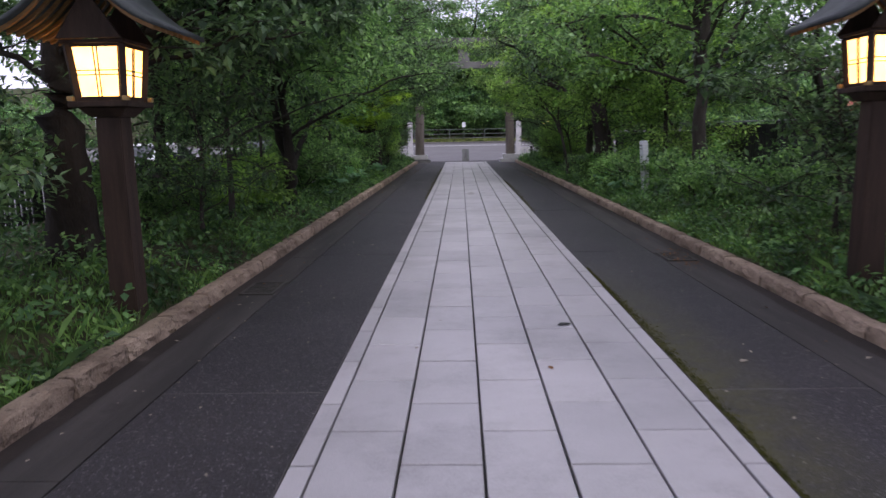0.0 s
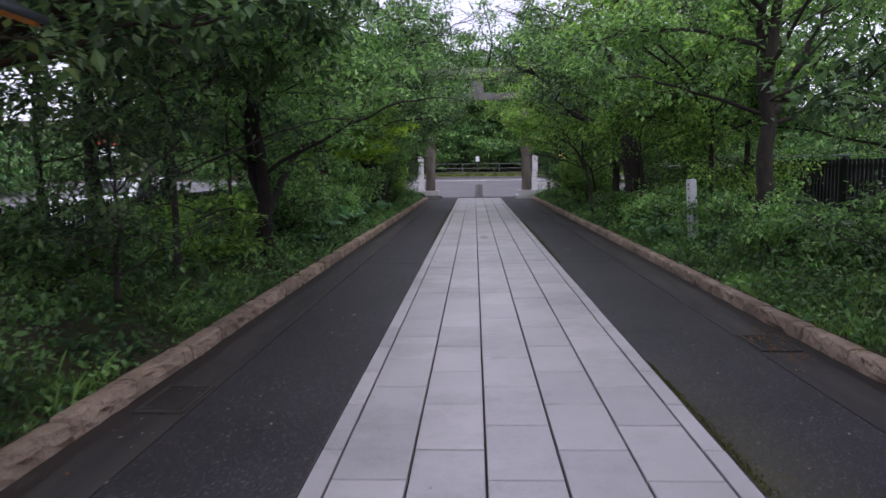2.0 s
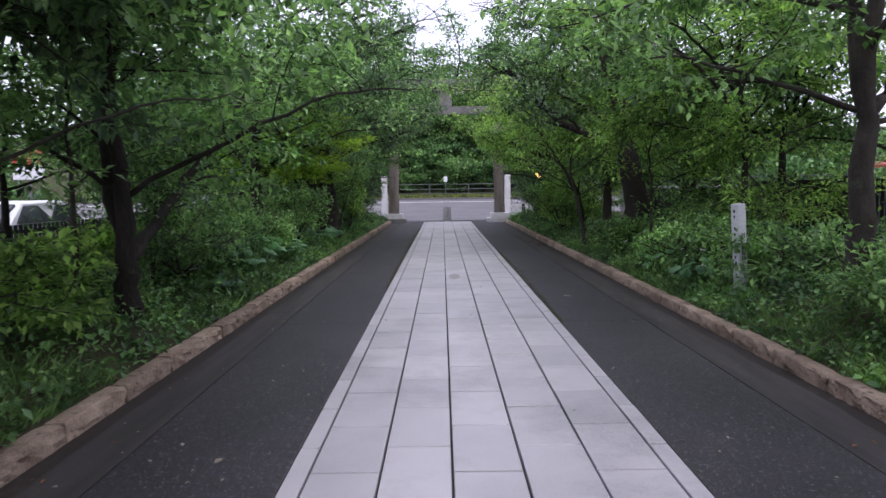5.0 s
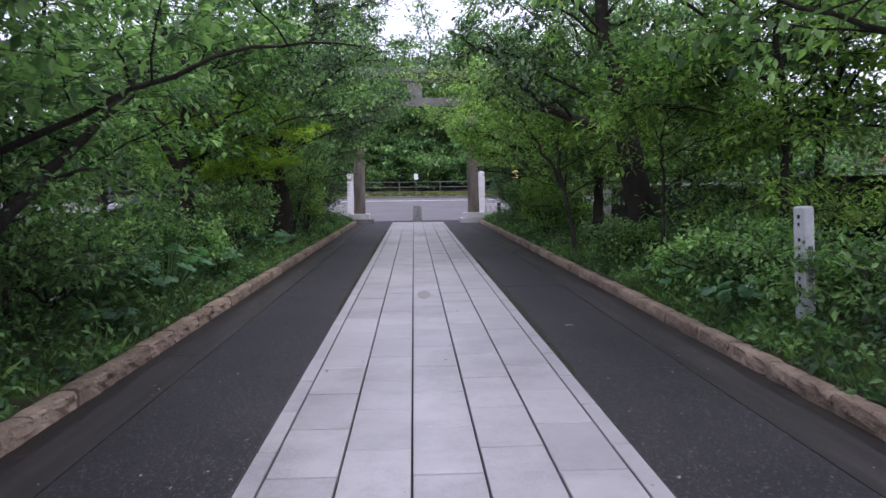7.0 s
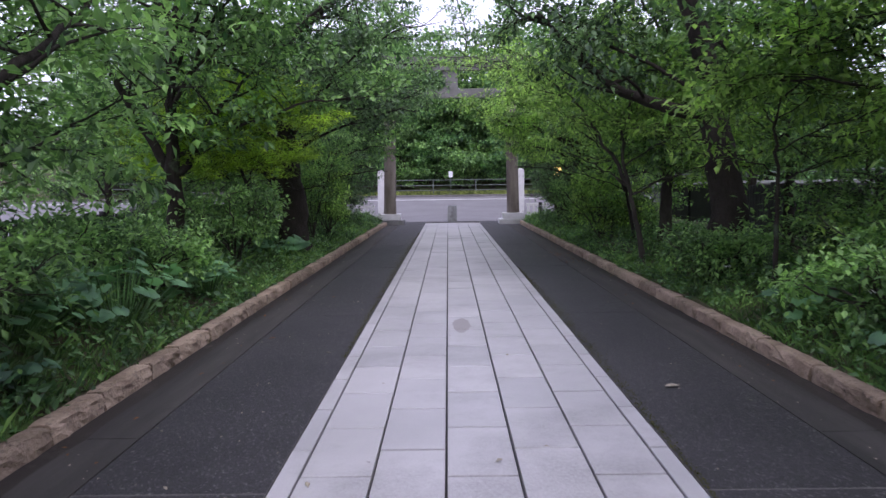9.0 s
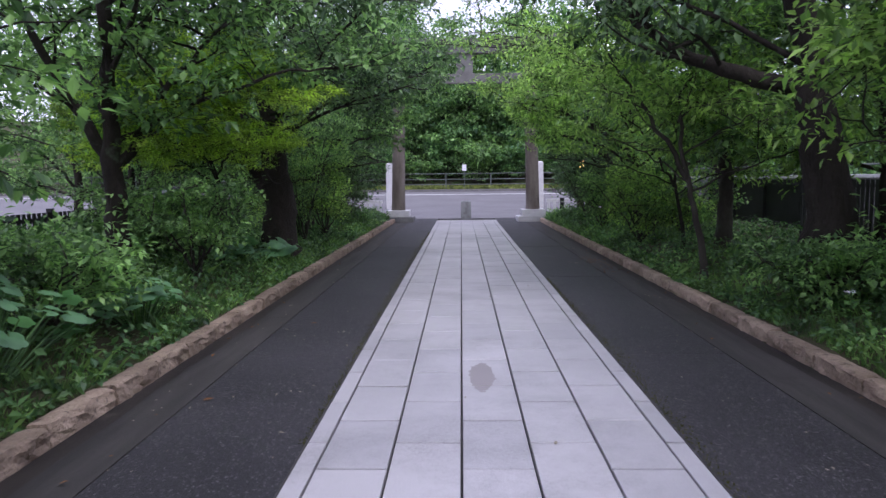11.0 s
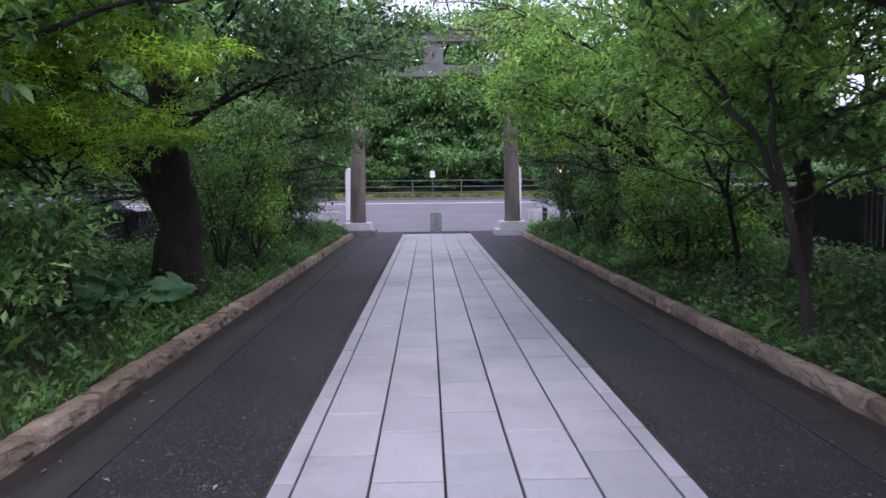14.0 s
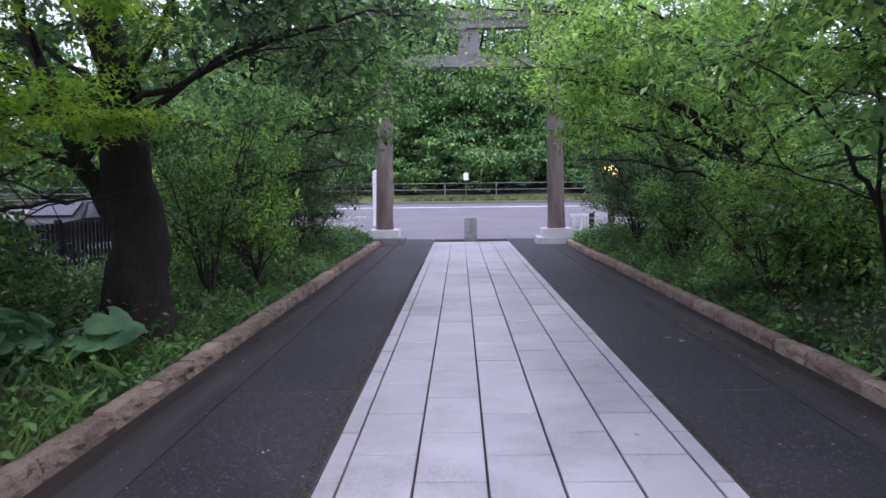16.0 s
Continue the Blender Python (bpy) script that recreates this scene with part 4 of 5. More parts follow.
# ---- the gate ----
def torii():
    gx, gy = 0.30, 39.36
    e = empty("torii_gate", pose(gx, gy, 0.0), "tall weathered shrine gate with round columns", "gate")
    half = 2.46
    for s in (-1, 1):
        z0 = 0.0
        bm = frustum(1.14, 1.14, 1.14, 1.14, 0, 0.20, 0.015)
        bmesh.ops.translate(bm, vec=(s * half, 0, z0 - 0.02), verts=bm.verts)
        part("lower_plinth", bm, M_STONE if s > 0 else M_STONE_DARK, e, "granite plinth step")
        bm = frustum(0.87, 0.87, 0.85, 0.85, 0, 0.24, 0.02)
        bmesh.ops.translate(bm, vec=(s * half, 0, z0 + 0.182), verts=bm.verts)
        part("upper_plinth", bm, M_STONE, e, "pale granite plinth block")
        n = 14
        pts = [(s * (half - 0.10 * k / n), 0, z0 + 0.424 + (6.02 - 0.424) * k / n) for k in range(n + 1)]
        v, q = tube(pts, [0.245 - 0.035 * k / n + (0.012 if k == 0 else 0) for k in range(n + 1)], 28)
        o = new("column", arrays_mesh("column", v, q, M_COLUMN, True))
        o.parent = e
    part("tie_beam", box(-half - 1.05, -0.11, 4.96, half + 1.05, 0.11, 5.31, 0.015), M_BEAM, e)
    part("centre_strut", box(-0.3, -0.09, 5.312, 0.3, 0.09, 6.018, 0.01), M_BEAM, e)
    bm = bmesh.new()
    n = 24
    for lo, hi, w, ln in ((6.02, 6.27, 0.17, 3.5), (6.272, 6.53, 0.23, 3.8)):
        prev = None
        for k in range(n + 1):
            u = -1 + 2 * k / n
            up = 0.22 * abs(u) ** 3
            ring = [bm.verts.new((u * ln, a * w, b + up)) for a, b in ((-1, lo), (1, lo), (1.08, hi), (-1.08, hi))]
            if prev:
                for i in range(4):
                    bm.faces.new((prev[i], prev[(i + 1) % 4], ring[(i + 1) % 4], ring[i]))
            else:
                bm.faces.new(ring)
            prev = ring
        bm.faces.new(prev[::-1])
    bmesh.ops.recalc_face_normals(bm, faces=bm.faces)
    part("lintel", bm, M_BEAM, e)
    return e


torii()


def bollard(x, y):
    e = empty("stone_bollard", pose(x, y, 0.0), "square grey granite bollard at the path's end", "bollard")
    part("shaft", frustum(0.40, 0.26, 0.38, 0.24, -0.02, 0.66, 0.012), M_STONE_GREY, e)
    part("cap", frustum(0.385, 0.245, 0.34, 0.20, 0.662, 0.70, 0.01), M_STONE_GREY, e)
    for z in (0.40, 0.31):
        part("carved_mark", box(-0.028, -0.134, z - 0.03, 0.028, -0.125, z + 0.03, 0.003), M_STONE_DARK, e)


bollard(0.33, 40.65)


def stone_marker(x, y, w, h):
    e = empty("stone_pillar", pose(x, y, rise(y)), "tall pale stone pillar standing beyond the gate", "pillar", "pillars by the gate")
    part("shaft", frustum(w, w, w * 0.95, w * 0.95, -0.02, h, 0.012), M_STONE, e)
    part("cap", frustum(w * 0.95, w * 0.95, w * 0.4, w * 0.4, h + 0.002, h + 0.06, 0.008), M_STONE, e)


stone_marker(-3.12, 46.0, 0.32, 2.05)
stone_marker(3.74, 46.0, 0.32, 2.05)


def low_wall(x0, x1, y):
    e = empty("stone_fence", pose(x0, y, -0.02), "low pale stone fence beside the gate", "stone fence", "fences by the gate")
    part("rail", box(0, -0.06, 0.62, x1 - x0, 0.06, 0.74, 0.01), M_STONE, e)
    part("sill", box(0, -0.1, 0, x1 - x0, 0.1, 0.12, 0.01), M_STONE, e)
    n = int((x1 - x0) / 0.22)
    for i in range(n):
        xx = 0.1 + i * (x1 - x0 - 0.2) / max(n - 1, 1)
        part("baluster", box(xx - 0.05, -0.05, 0.122, xx + 0.05, 0.05, 0.618, 0.008), M_STONE, e)


low_wall(-3.9, -3.0, 41.6)
low_wall(3.55, 4.45, 41.9)
black_post = empty("bollard_post", pose(4.05, 40.9, 0.0), "black plastic post beside the road", "post")
part("shaft", pipe_bm([(0, 0, -0.02), (0, 0, 0.4), (0, 0, 0.78)], 0.085, 16), M_FENCE, black_post)
part("band", pipe_bm([(0, 0, 0.6), (0, 0, 0.66)], 0.088, 16), M_STONE_DARK, black_post)


# ---- lanterns ----
def lantern(x, y, zb, rz=0.0):
    e = empty("wooden_lantern", pose(x, y, zb, 0, 0, rz), "lit dark wooden shrine lantern on a square post", "lantern", "lanterns beside the lane")
    part("post", frustum(0.21, 0.21, 0.19, 0.19, -0.1, 1.46, 0.008), M_WOOD, e)
    part("bracket", frustum(0.24, 0.24, 0.36, 0.36, 1.462, 1.53, 0.006), M_WOOD, e)
    part("base_board", box(-0.225, -0.225, 1.532, 0.225, 0.225, 1.575, 0.006), M_WOOD, e)
    z0, z1, w0, w1 = 1.577, 1.985, 0.168, 0.200
    for sx in (-1, 1):
        for sy in (-1, 1):
            bm = bmesh.new()
            a = [(sx * w0, sy * w0, z0), (sx * w1, sy * w1, z1)]
            v, q = tube(a, [0.032, 0.032], 4)
            vs = [bm.verts.new(c) for c in v]
            for f in q:
                bm.faces.new([vs[i] for i in f])
            bm.faces.new(vs[:4])
            bm.faces.new(vs[4:])
            bmesh.ops.recalc_face_normals(bm, faces=bm.faces)
            part("corner_post", bm, M_WOOD, e)
            bmc = box(sx * 0.205 - 0.022, sy * 0.205 - 0.022, 1.577, sx * 0.205 + 0.022, sy * 0.205 + 0.022, 1.61, 0.005)
            part("corner_cap", bmc, M_BRASS, e, "brass-coloured corner fitting")
    for k in range(4):
        turn = Matrix.Rotation(k * math.pi / 2, 4, "Z")

        def face(a, b, zz0, zz1, off, th, name, mat, label=""):
            bm = bmesh.new()
            pts = []
            for u, z in ((a, zz0), (b, zz0), (b, zz1), (a, zz1)):
                w = w0 + (w1 - w0) * (z - z0) / (z1 - z0)
                pts.append((u * w, -w + off, z))
            lo = [bm.verts.new(p) for p in pts]
            hi = [bm.verts.new((p[0], p[1] - th, p[2])) for p in pts]
            bm.faces.new(lo)
            bm.faces.new(hi[::-1])
            for i in range(4):
                bm.faces.new((lo[i], lo[(i + 1) % 4], hi[(i + 1) % 4], hi[i]))
            bmesh.ops.recalc_face_normals(bm, faces=bm.faces)
            bmesh.ops.transform(bm, matrix=turn, verts=bm.verts)
            return part(name, bm, mat, e, label)

        face(-0.86, 0.86, z0 + 0.03, z1 - 0.02, 0.012, 0.006, "paper_pane", M_GLOW, "glowing white paper pane")
        face(-0.9, 0.9, z0, z0 + 0.032, 0.006, 0.018, "bottom_rail", M_WOOD)
        face(-0.9, 0.9, z1 - 0.022, z1, 0.006, 0.018, "top_rail", M_WOOD)
        zm = z0 + (z1 - z0) * 0.5
        for d in (-0.016, 0.016):
            face(-0.86, 0.86, zm + d - 0.0035, zm + d + 0.0035, 0.004, 0.008, "mullion", M_WOOD)
        for d in (-0.07, 0.07):
            face(d - 0.018, d + 0.018, z0 + 0.03, z1 - 0.02, 0.0045, 0.008, "mullion", M_WOOD)
    part("ceiling_board", box(-0.24, -0.24, 1.987, 0.24, 0.24, 2.012, 0.004), M_WOOD, e)
    # curved gable roof with its ridge along the lane
    n, ln = 8, 0.50
    for s in (-1, 1):
        bm = bmesh.new()
        rows_ = []
        for k in range(n + 1):
            u = k / n
            xx = s * (0.57 * u)
            zz = 2.56 - 0.60 * u + 0.10 * u * u - 0.055 * math.sin(math.pi * u)
            rows_.append([bm.verts.new((xx, yy, zz + dz)) for yy, dz in ((-ln, 0), (ln, 0), (ln, 0.04), (-ln, 0.04))])
        for a, b in zip(rows_, rows_[1:]):
            for i in range(4):
                bm.faces.new((a[i], a[(i + 1) % 4], b[(i + 1) % 4], b[i]))
        bm.faces.new(rows_[0])
        bm.faces.new(rows_[-1][::-1])
        bmesh.ops.recalc_face_normals(bm, faces=bm.faces)
        part("roof_slope", bm, M_COPPER, e, "grey metal-clad curved roof slope", True)
        for i in range(9):
            yy = -0.44 + i * 0.11
            bm = bmesh.new()
            prev = None
            for k in range(2, n + 1):
                u = k / n * 0.96
                xx = s * (0.57 * u)
                zz = 2.56 - 0.60 * u + 0.10 * u * u - 0.055 * math.sin(math.pi * u) - 0.002
                ring = [bm.verts.new((xx, yy + a, zz + b)) for a, b in ((-0.012, -0.03), (0.012, -0.03), (0.012, 0), (-0.012, 0))]
                if prev:
                    for j in range(4):
                        bm.faces.new((prev[j], prev[(j + 1) % 4], ring[(j + 1) % 4], ring[j]))
                else:
                    bm.faces.new(ring)
                prev = ring
            bm.faces.new(prev[::-1])
            bmesh.ops.recalc_face_normals(bm, faces=bm.faces)
            part("rafter", bm, M_RAFTER, e, "thin pale wooden rafter")
    part("ridge", box(-0.06, -0.54, 2.565, 0.06, 0.54, 2.65, 0.012), M_COPPER, e)
    for s in (-1, 1):
        bm = bmesh.new()
        y0 = s * 0.26
        tri = [(-0.24, 2.014), (0.24, 2.014), (0.0, 2.36)]
        a = [bm.verts.new((p[0], y0, p[1])) for p in tri]
        b = [bm.verts.new((p[0], y0 + s * 0.02, p[1])) for p in tri]
        bm.faces.new(a)
        bm.faces.new(b[::-1])
        for i in range(3):
            bm.faces.new((a[i], a[(i + 1) % 3], b[(i + 1) % 3], b[i]))
        bmesh.ops.recalc_face_normals(bm, faces=bm.faces)
        part("gable_board", bm, M_WOOD, e)
    return e


M_BRASS = surface("worn_brass", (0.35, 0.22, 0.08), (0.5, 0.33, 0.14), 6, 60, 0.45, 0.2, 0.001)
M_RAFTER = surface("rafter_wood", (0.25, 0.14, 0.06), (0.38, 0.22, 0.10), 5, 60, 0.7, 0.3, 0.002, stretch=(0.6, 5, 5))
lan = lantern(-2.60, 5.52, 0.225)
copy_thing(lan, pose(3.49, 6.1, 0.26))
copy_thing(lan, pose(-4.85, 42.0, 0.3))
copy_thing(lan, pose(5.0, 42.6, 0.3))


# ---- white memorial post ----
def memorial_post(x, y):
    e = empty("memorial_post", pose(x, y, bed(x, y) + 0.04, 0, -4.0, 20), "white square memorial post with black vertical lettering", "post")
    part("shaft", frustum(0.125, 0.125, 0.125, 0.125, -0.15, 1.01, 0.006), M_WHITE, e)
    part("cap", frustum(0.125, 0.125, 0.10, 0.10, 1.012, 1.022, 0.004), M_WHITE, e)

    def glyphs(text, top, step, size, turn, u):
        for i, ch in enumerate(text):
            cu = bpy.data.curves.new("lettering", "FONT")
            cu.body, cu.size, cu.align_x = ch, size, "CENTER"
            cu.extrude = 0.001
            o = new("lettering", cu)
            o.data.materials.append(M_INK)
            o.parent = e
            o.matrix_local = Matrix.Rotation(turn, 4, "Z") @ pose(u, -0.0655, top - i * step, 90, 0, 0)

    glyphs("創立", 0.60, 0.072, 0.075, 0, 0)
    glyphs(("20",), 0.456, 0.072, 0.075, 0, 0)
    glyphs("周年記念", 0.384, 0.072, 0.075, 0, 0)
    # fine unreadable column on the next face
    for i in range(12):
        if i == 2:
            continue
        bm = box(-0.0665, -0.014 + 0.004 * (i % 3), 0.915 - i * 0.072, -0.0635, 0.014 - 0.003 * (i % 2), 0.950 - i * 0.072)
        part("writing_bar", bm, M_INK, e)


memorial_post(3.83, 14.8)


# ---- fences ----
def rail_fence(name, label, pts, height, post_gap, picket_gap, pw, panel_from=None, category="fence", zf=bed):
    e = empty(name, pose(*pts[0], zf(*pts[0])), label, category)
    inv = Matrix.Translation(e.location).inverted()
    me_p = me_k = None
    for a, b in zip(pts, pts[1:]):
        L = math.dist(a, b)
        ang = math.degrees(math.atan2(b[1] - a[1], b[0] - a[0]))
        nb = max(1, round(L / post_gap))
        for i in range(nb):
            s0, s1 = i / nb, (i + 1) / nb
            px, py = a[0] + (b[0] - a[0]) * s0, a[1] + (b[1] - a[1]) * s0
            qx, qy = a[0] + (b[0] - a[0]) * s1, a[1] + (b[1] - a[1]) * s1
            z = (zf(px, py) + zf(qx, qy)) / 2
            bay = L / nb
            m = inv @ pose(px, py, z, 0, 0, ang)
            if me_p is None:
                me_p = part("post", box(-0.045, -0.045, -0.3, 0.045, 0.045, height + 0.06, 0.006), M_FENCE, e)
                me_p.matrix_local = m
            else:
                o = new("post", me_p.data)
                o.parent, o.matrix_local = e, m
            for zz in (0.12, height - 0.14):
                part("rail", box(0.045, -0.02, zz, bay - 0.045, 0.02, zz + 0.06, 0.004, m), M_FENCE, e)
            if panel_from and ((py + qy) / 2 > 28.6 or 18.6 < (py + qy) / 2 < 22.6):
                part("panel", box(0.05, 0.022, 0.06, bay - 0.05, 0.04, height, 0.004, m), M_FENCE, e)
                continue
            nk = int((bay - 0.1) / picket_gap)
            for k in range(nk):
                mk = m @ Matrix.Translation((0.1 + (bay - 0.2) * k / max(nk - 1, 1), -0.032, 0))
                if me_k is None:
                    me_k = part("picket", box(-pw / 2, -0.01, 0.03, pw / 2, 0.01, height), M_FENCE, e)
                    me_k.matrix_local = mk
                else:
                    o = new("picket", me_k.data)
                    o.parent, o.matrix_local = e, mk
    return e


rail_fence("picket_fence", "dark picket fence beside the roadside bank", [(-6.5, 7.0), (-6.5, 38.0)], 0.85, 2.0, 0.13, 0.078)
rail_fence("board_fence", "tall black fence of boards and pickets", [(7.3, 33.8), (7.3, 22.8)], 1.12, 1.9, 0.135, 0.1, True)
rail_fence("board_fence", "tall black fence of boards and pickets", [(7.3, 22.6), (7.3, 7.0)], 1.3, 1.9, 0.135, 0.1, True)


def pipe_rail(y, x0, x1, z, gap):
    e = empty("guard_rail", pose(x0, y, z), "galvanised pipe railing along the far side of the road", "railing")
    n = int((x1 - x0) / gap)
    for i in range(n + 1):
        xx = i * gap
        dz = 0.0
        part("post", pipe_bm([(xx, 0, dz - 0.2), (xx, 0, dz + 0.45), (xx, 0, dz + 0.95)], 0.035, 8), M_STEEL, e)
    for h in (0.28, 0.6, 0.95):
        pts = [(i * gap, 0, h) for i in range(n + 1)]
        part("rail", pipe_bm(pts, 0.022, 8), M_STEEL, e)
    return e


pipe_rail(58.0, -26, 30, rise(58) + 0.1, 2.8)
sign = empty("small_sign", pose(0.35, 57.6, rise(58) + 0.1), "small white notice sign on a thin pole", "sign")
part("pole", pipe_bm([(0, 0, -0.2), (0, 0, 0.8), (0, 0, 1.55)], 0.02, 8), M_STEEL, sign)
part("plate", box(-0.13, -0.03, 1.12, 0.13, -0.022, 1.5, 0.003), M_WHITE, sign)


# ---- beyond the fences ----
def parapet(x0, y0, x1, y1):
    L = math.dist((x0, y0), (x1, y1))
    m = pose(x0, y0, 0, 0, 0, math.degrees(math.atan2(y1 - y0, x1 - x0)))
    e = empty("concrete_parapet", m, "pale concrete parapet with a metal rail", "parapet")
    part("wall", box(0, -0.12, -0.5, L, 0.12, 1.45, 0.02), M_STONE_DARK, e)
    part("coping", box(0, -0.17, 1.452, L, 0.17, 1.56, 0.015), M_STONE, e)
    part("rail", pipe_bm([(0, 0, 1.86), (L / 2, 0, 1.86), (L, 0, 1.86)], 0.03, 8), M_STEEL, e)
    for i in range(int(L / 2) + 1):
        part("rail_post", pipe_bm([(i * 2, 0, 1.55), (i * 2, 0, 1.7), (i * 2, 0, 1.86)], 0.025, 8), M_STEEL, e)


parapet(9.5, 43.5, 17.5, 20.0)


def house(x, y, rz, w, d, h, roof_mat, label, awning=None):
    e = empty("house", pose(x, y, -0.3, 0, 0, rz), label, "house")
    wall = part("wall", box(-w / 2, -d / 2, 0, w / 2, d / 2, h, 0.02), M_PLASTER, e)
    bm = bmesh.new()
    o = 0.4
    pr = [(-w / 2 - o, h - 0.1), (0, h + w * 0.22), (w / 2 + o, h - 0.1), (w / 2 + o, h + 0.02), (0, h + w * 0.22 + 0.14), (-w / 2 - o, h + 0.02)]
    a = [bm.verts.new((p[0], -d / 2 - o, p[1])) for p in pr]
    b = [bm.verts.new((p[0], d / 2 + o, p[1])) for p in pr]
    for i in range(6):
        bm.faces.new((a[i], a[(i + 1) % 6], b[(i + 1) % 6], b[i]))
    bm.faces.new(a[::-1])
    bm.faces.new(b)
    bmesh.ops.recalc_face_normals(bm, faces=bm.faces)
    part("roof", bm, roof_mat, e)
    for s in (-1, 1):
        for i in range(3):
            yy = -d / 2 + d * (i + 0.5) / 3
            wn = part("window", box(s * w / 2 - 0.03, yy - 0.6, 0.9, s * w / 2 + 0.03, yy + 0.6, 2.1, 0.01), M_GLASS_DARK, e)
            part("sill", box(s * w / 2 - 0.05, yy - 0.7, 0.82, s * w / 2 + 0.09, yy + 0.7, 0.896, 0.01), M_STONE, wn)
    if awning:
        part("awning", box(w / 2 + 0.03, -d / 2, 2.35, w / 2 + 0.9, d / 2, 2.85, 0.03), awning, e, "red shop awning")
    return e


house(24, 33, 20, 8, 9, 2.6, M_RUST, "low house with a rust-red roof")
board = empty("roadside_signboard", pose(-19.5, 40.2, -0.06), "red and white roadside signboard on a steel pole", "signboard")
part("pole", pipe_bm([(0, 0, -0.2), (0, 0, 2.0), (0, 0, 3.9)], 0.06, 10), M_STEEL, board)
part("red_panel", box(-0.75, -0.1, 3.0, 0.75, -0.062, 3.75, 0.01), M_RED, board, "red upper panel")
part("white_panel", box(-0.75, -0.1, 2.3, 0.75, -0.062, 2.98, 0.01), M_WHITE, board, "white lower panel")


def car(x, y, rz, mat, label):
    e = empty("car", pose(x, y, -0.06, 0, 0, rz), label, "car")
    prof = [(-2.05, 0.35), (-2.08, 0.72), (-1.95, 0.92), (-1.05, 1.0), (-0.45, 1.42), (0.9, 1.46), (1.65, 1.05), (2.0, 0.95), (2.08, 0.6), (2.02, 0.32)]
    bm = bmesh.new()
    rows_ = []
    for s, inset in ((-0.83, 0.12), (-0.78, 0), (0.78, 0), (0.83, 0.12)):
        rows_.append([bm.verts.new((px, s if pz < 1.02 else s * 0.82, 0.32 + (pz - 0.32) * (1 - 0.25 * inset))) for px, pz in prof])
    n = len(prof)
    for a, b in zip(rows_, rows_[1:]):
        for i in range(n):
            bm.faces.new((a[i], a[(i + 1) % n], b[(i + 1) % n], b[i]))
    bm.faces.new(rows_[0][::-1])
    bm.faces.new(rows_[-1])
    bmesh.ops.recalc_face_normals(bm, faces=bm.faces)
    part("body", bm, mat, e)
    for s in (-1, 1):
        for x0, x1 in ((-0.8, 0.2), (0.28, 1.25)):
            bm = bmesh.new()
            q = [(x0 - 0.05, 1.0), (x1 + 0.15, 1.0), (x1 - 0.2, 1.36), (x0 + 0.35, 1.36)]
            a = [bm.verts.new((px, s * (0.85 if pz < 1.1 else 0.705), pz)) for px, pz in q]
            b = [bm.verts.new((px, s * (0.82 if pz < 1.1 else 0.67), pz)) for px, pz in q]
            bm.faces.new(a)
            bm.faces.new(b[::-1])
            for i in range(4):
                bm.faces.new((a[i], a[(i + 1) % 4], b[(i + 1) % 4], b[i]))
            bmesh.ops.recalc_face_normals(bm, faces=bm.faces)
            part("side_window", bm, M_GLASS_DARK, e)
        for wx in (-1.3, 1.3):
            w = part("wheel", pipe_bm([(wx, s * 0.70, 0.32), (wx, s * 0.78, 0.32), (wx, s * 0.87, 0.32)], 0.32, 20), M_INK, e)
            part("rim", pipe_bm([(wx, s * 0.872, 0.32), (wx, s * 0.878, 0.32), (wx, s * 0.884, 0.32)], 0.2, 16), M_STEEL, w)
    part("windscreen", box(-0.03, -0.6, -0.28, 0.03, 0.6, 0.28, 0.01, pose(-0.79, 0, 1.22, 0, 55, 0)), M_GLASS_DARK, e)
    part("rear_window", box(-0.03, -0.55, -0.28, 0.03, 0.55, 0.28, 0.01, pose(1.30, 0, 1.28, 0, -62, 0)), M_GLASS_DARK, e)
    return e


car(-9.4, 21.6, 84, M_WHITE, "white car parked beyond the picket fence")
car(-10.2, 37.6, 85, M_INK, "black car parked beyond the picket fence")


# ---- broad-leaved plants ----
def round_leaf_mesh(seed, lobes):
    rng = np.random.default_rng(seed)
    bm = bmesh.new()
    n = 14
    c = bm.verts.new((0.0, 0, 0))
    ring = []
    for i in range(n + 1):
        a = -2.75 + 5.5 * i / n
        r = 0.5 * (1 + (0.22 * abs(math.sin(a * lobes / 2)) if lobes else 0.05 * rng.normal()))
        mid = bm.verts.new((r * 0.55 * math.cos(a) + 0.1, r * 0.55 * math.sin(a), 0.05))
        out = bm.verts.new((r * math.cos(a) + 0.1, r * math.sin(a), -0.06 + 0.03 * rng.normal()))
        ring.append((mid, out))
    for (a, b), (d, f) in zip(ring, ring[1:]):
        bm.faces.new((c, a, d))
        bm.faces.new((a, b, f, d))
    me = bpy.data.meshes.new("leaf")
    bm.to_mesh(me)
    bm.free()
    me.materials.append(L_BLUE)
    for p in me.polygons:
        p.use_smooth = True
    return me


LEAF_MESHES = [round_leaf_mesh(900 + i, 5 if i % 2 else 0) for i in range(4)]


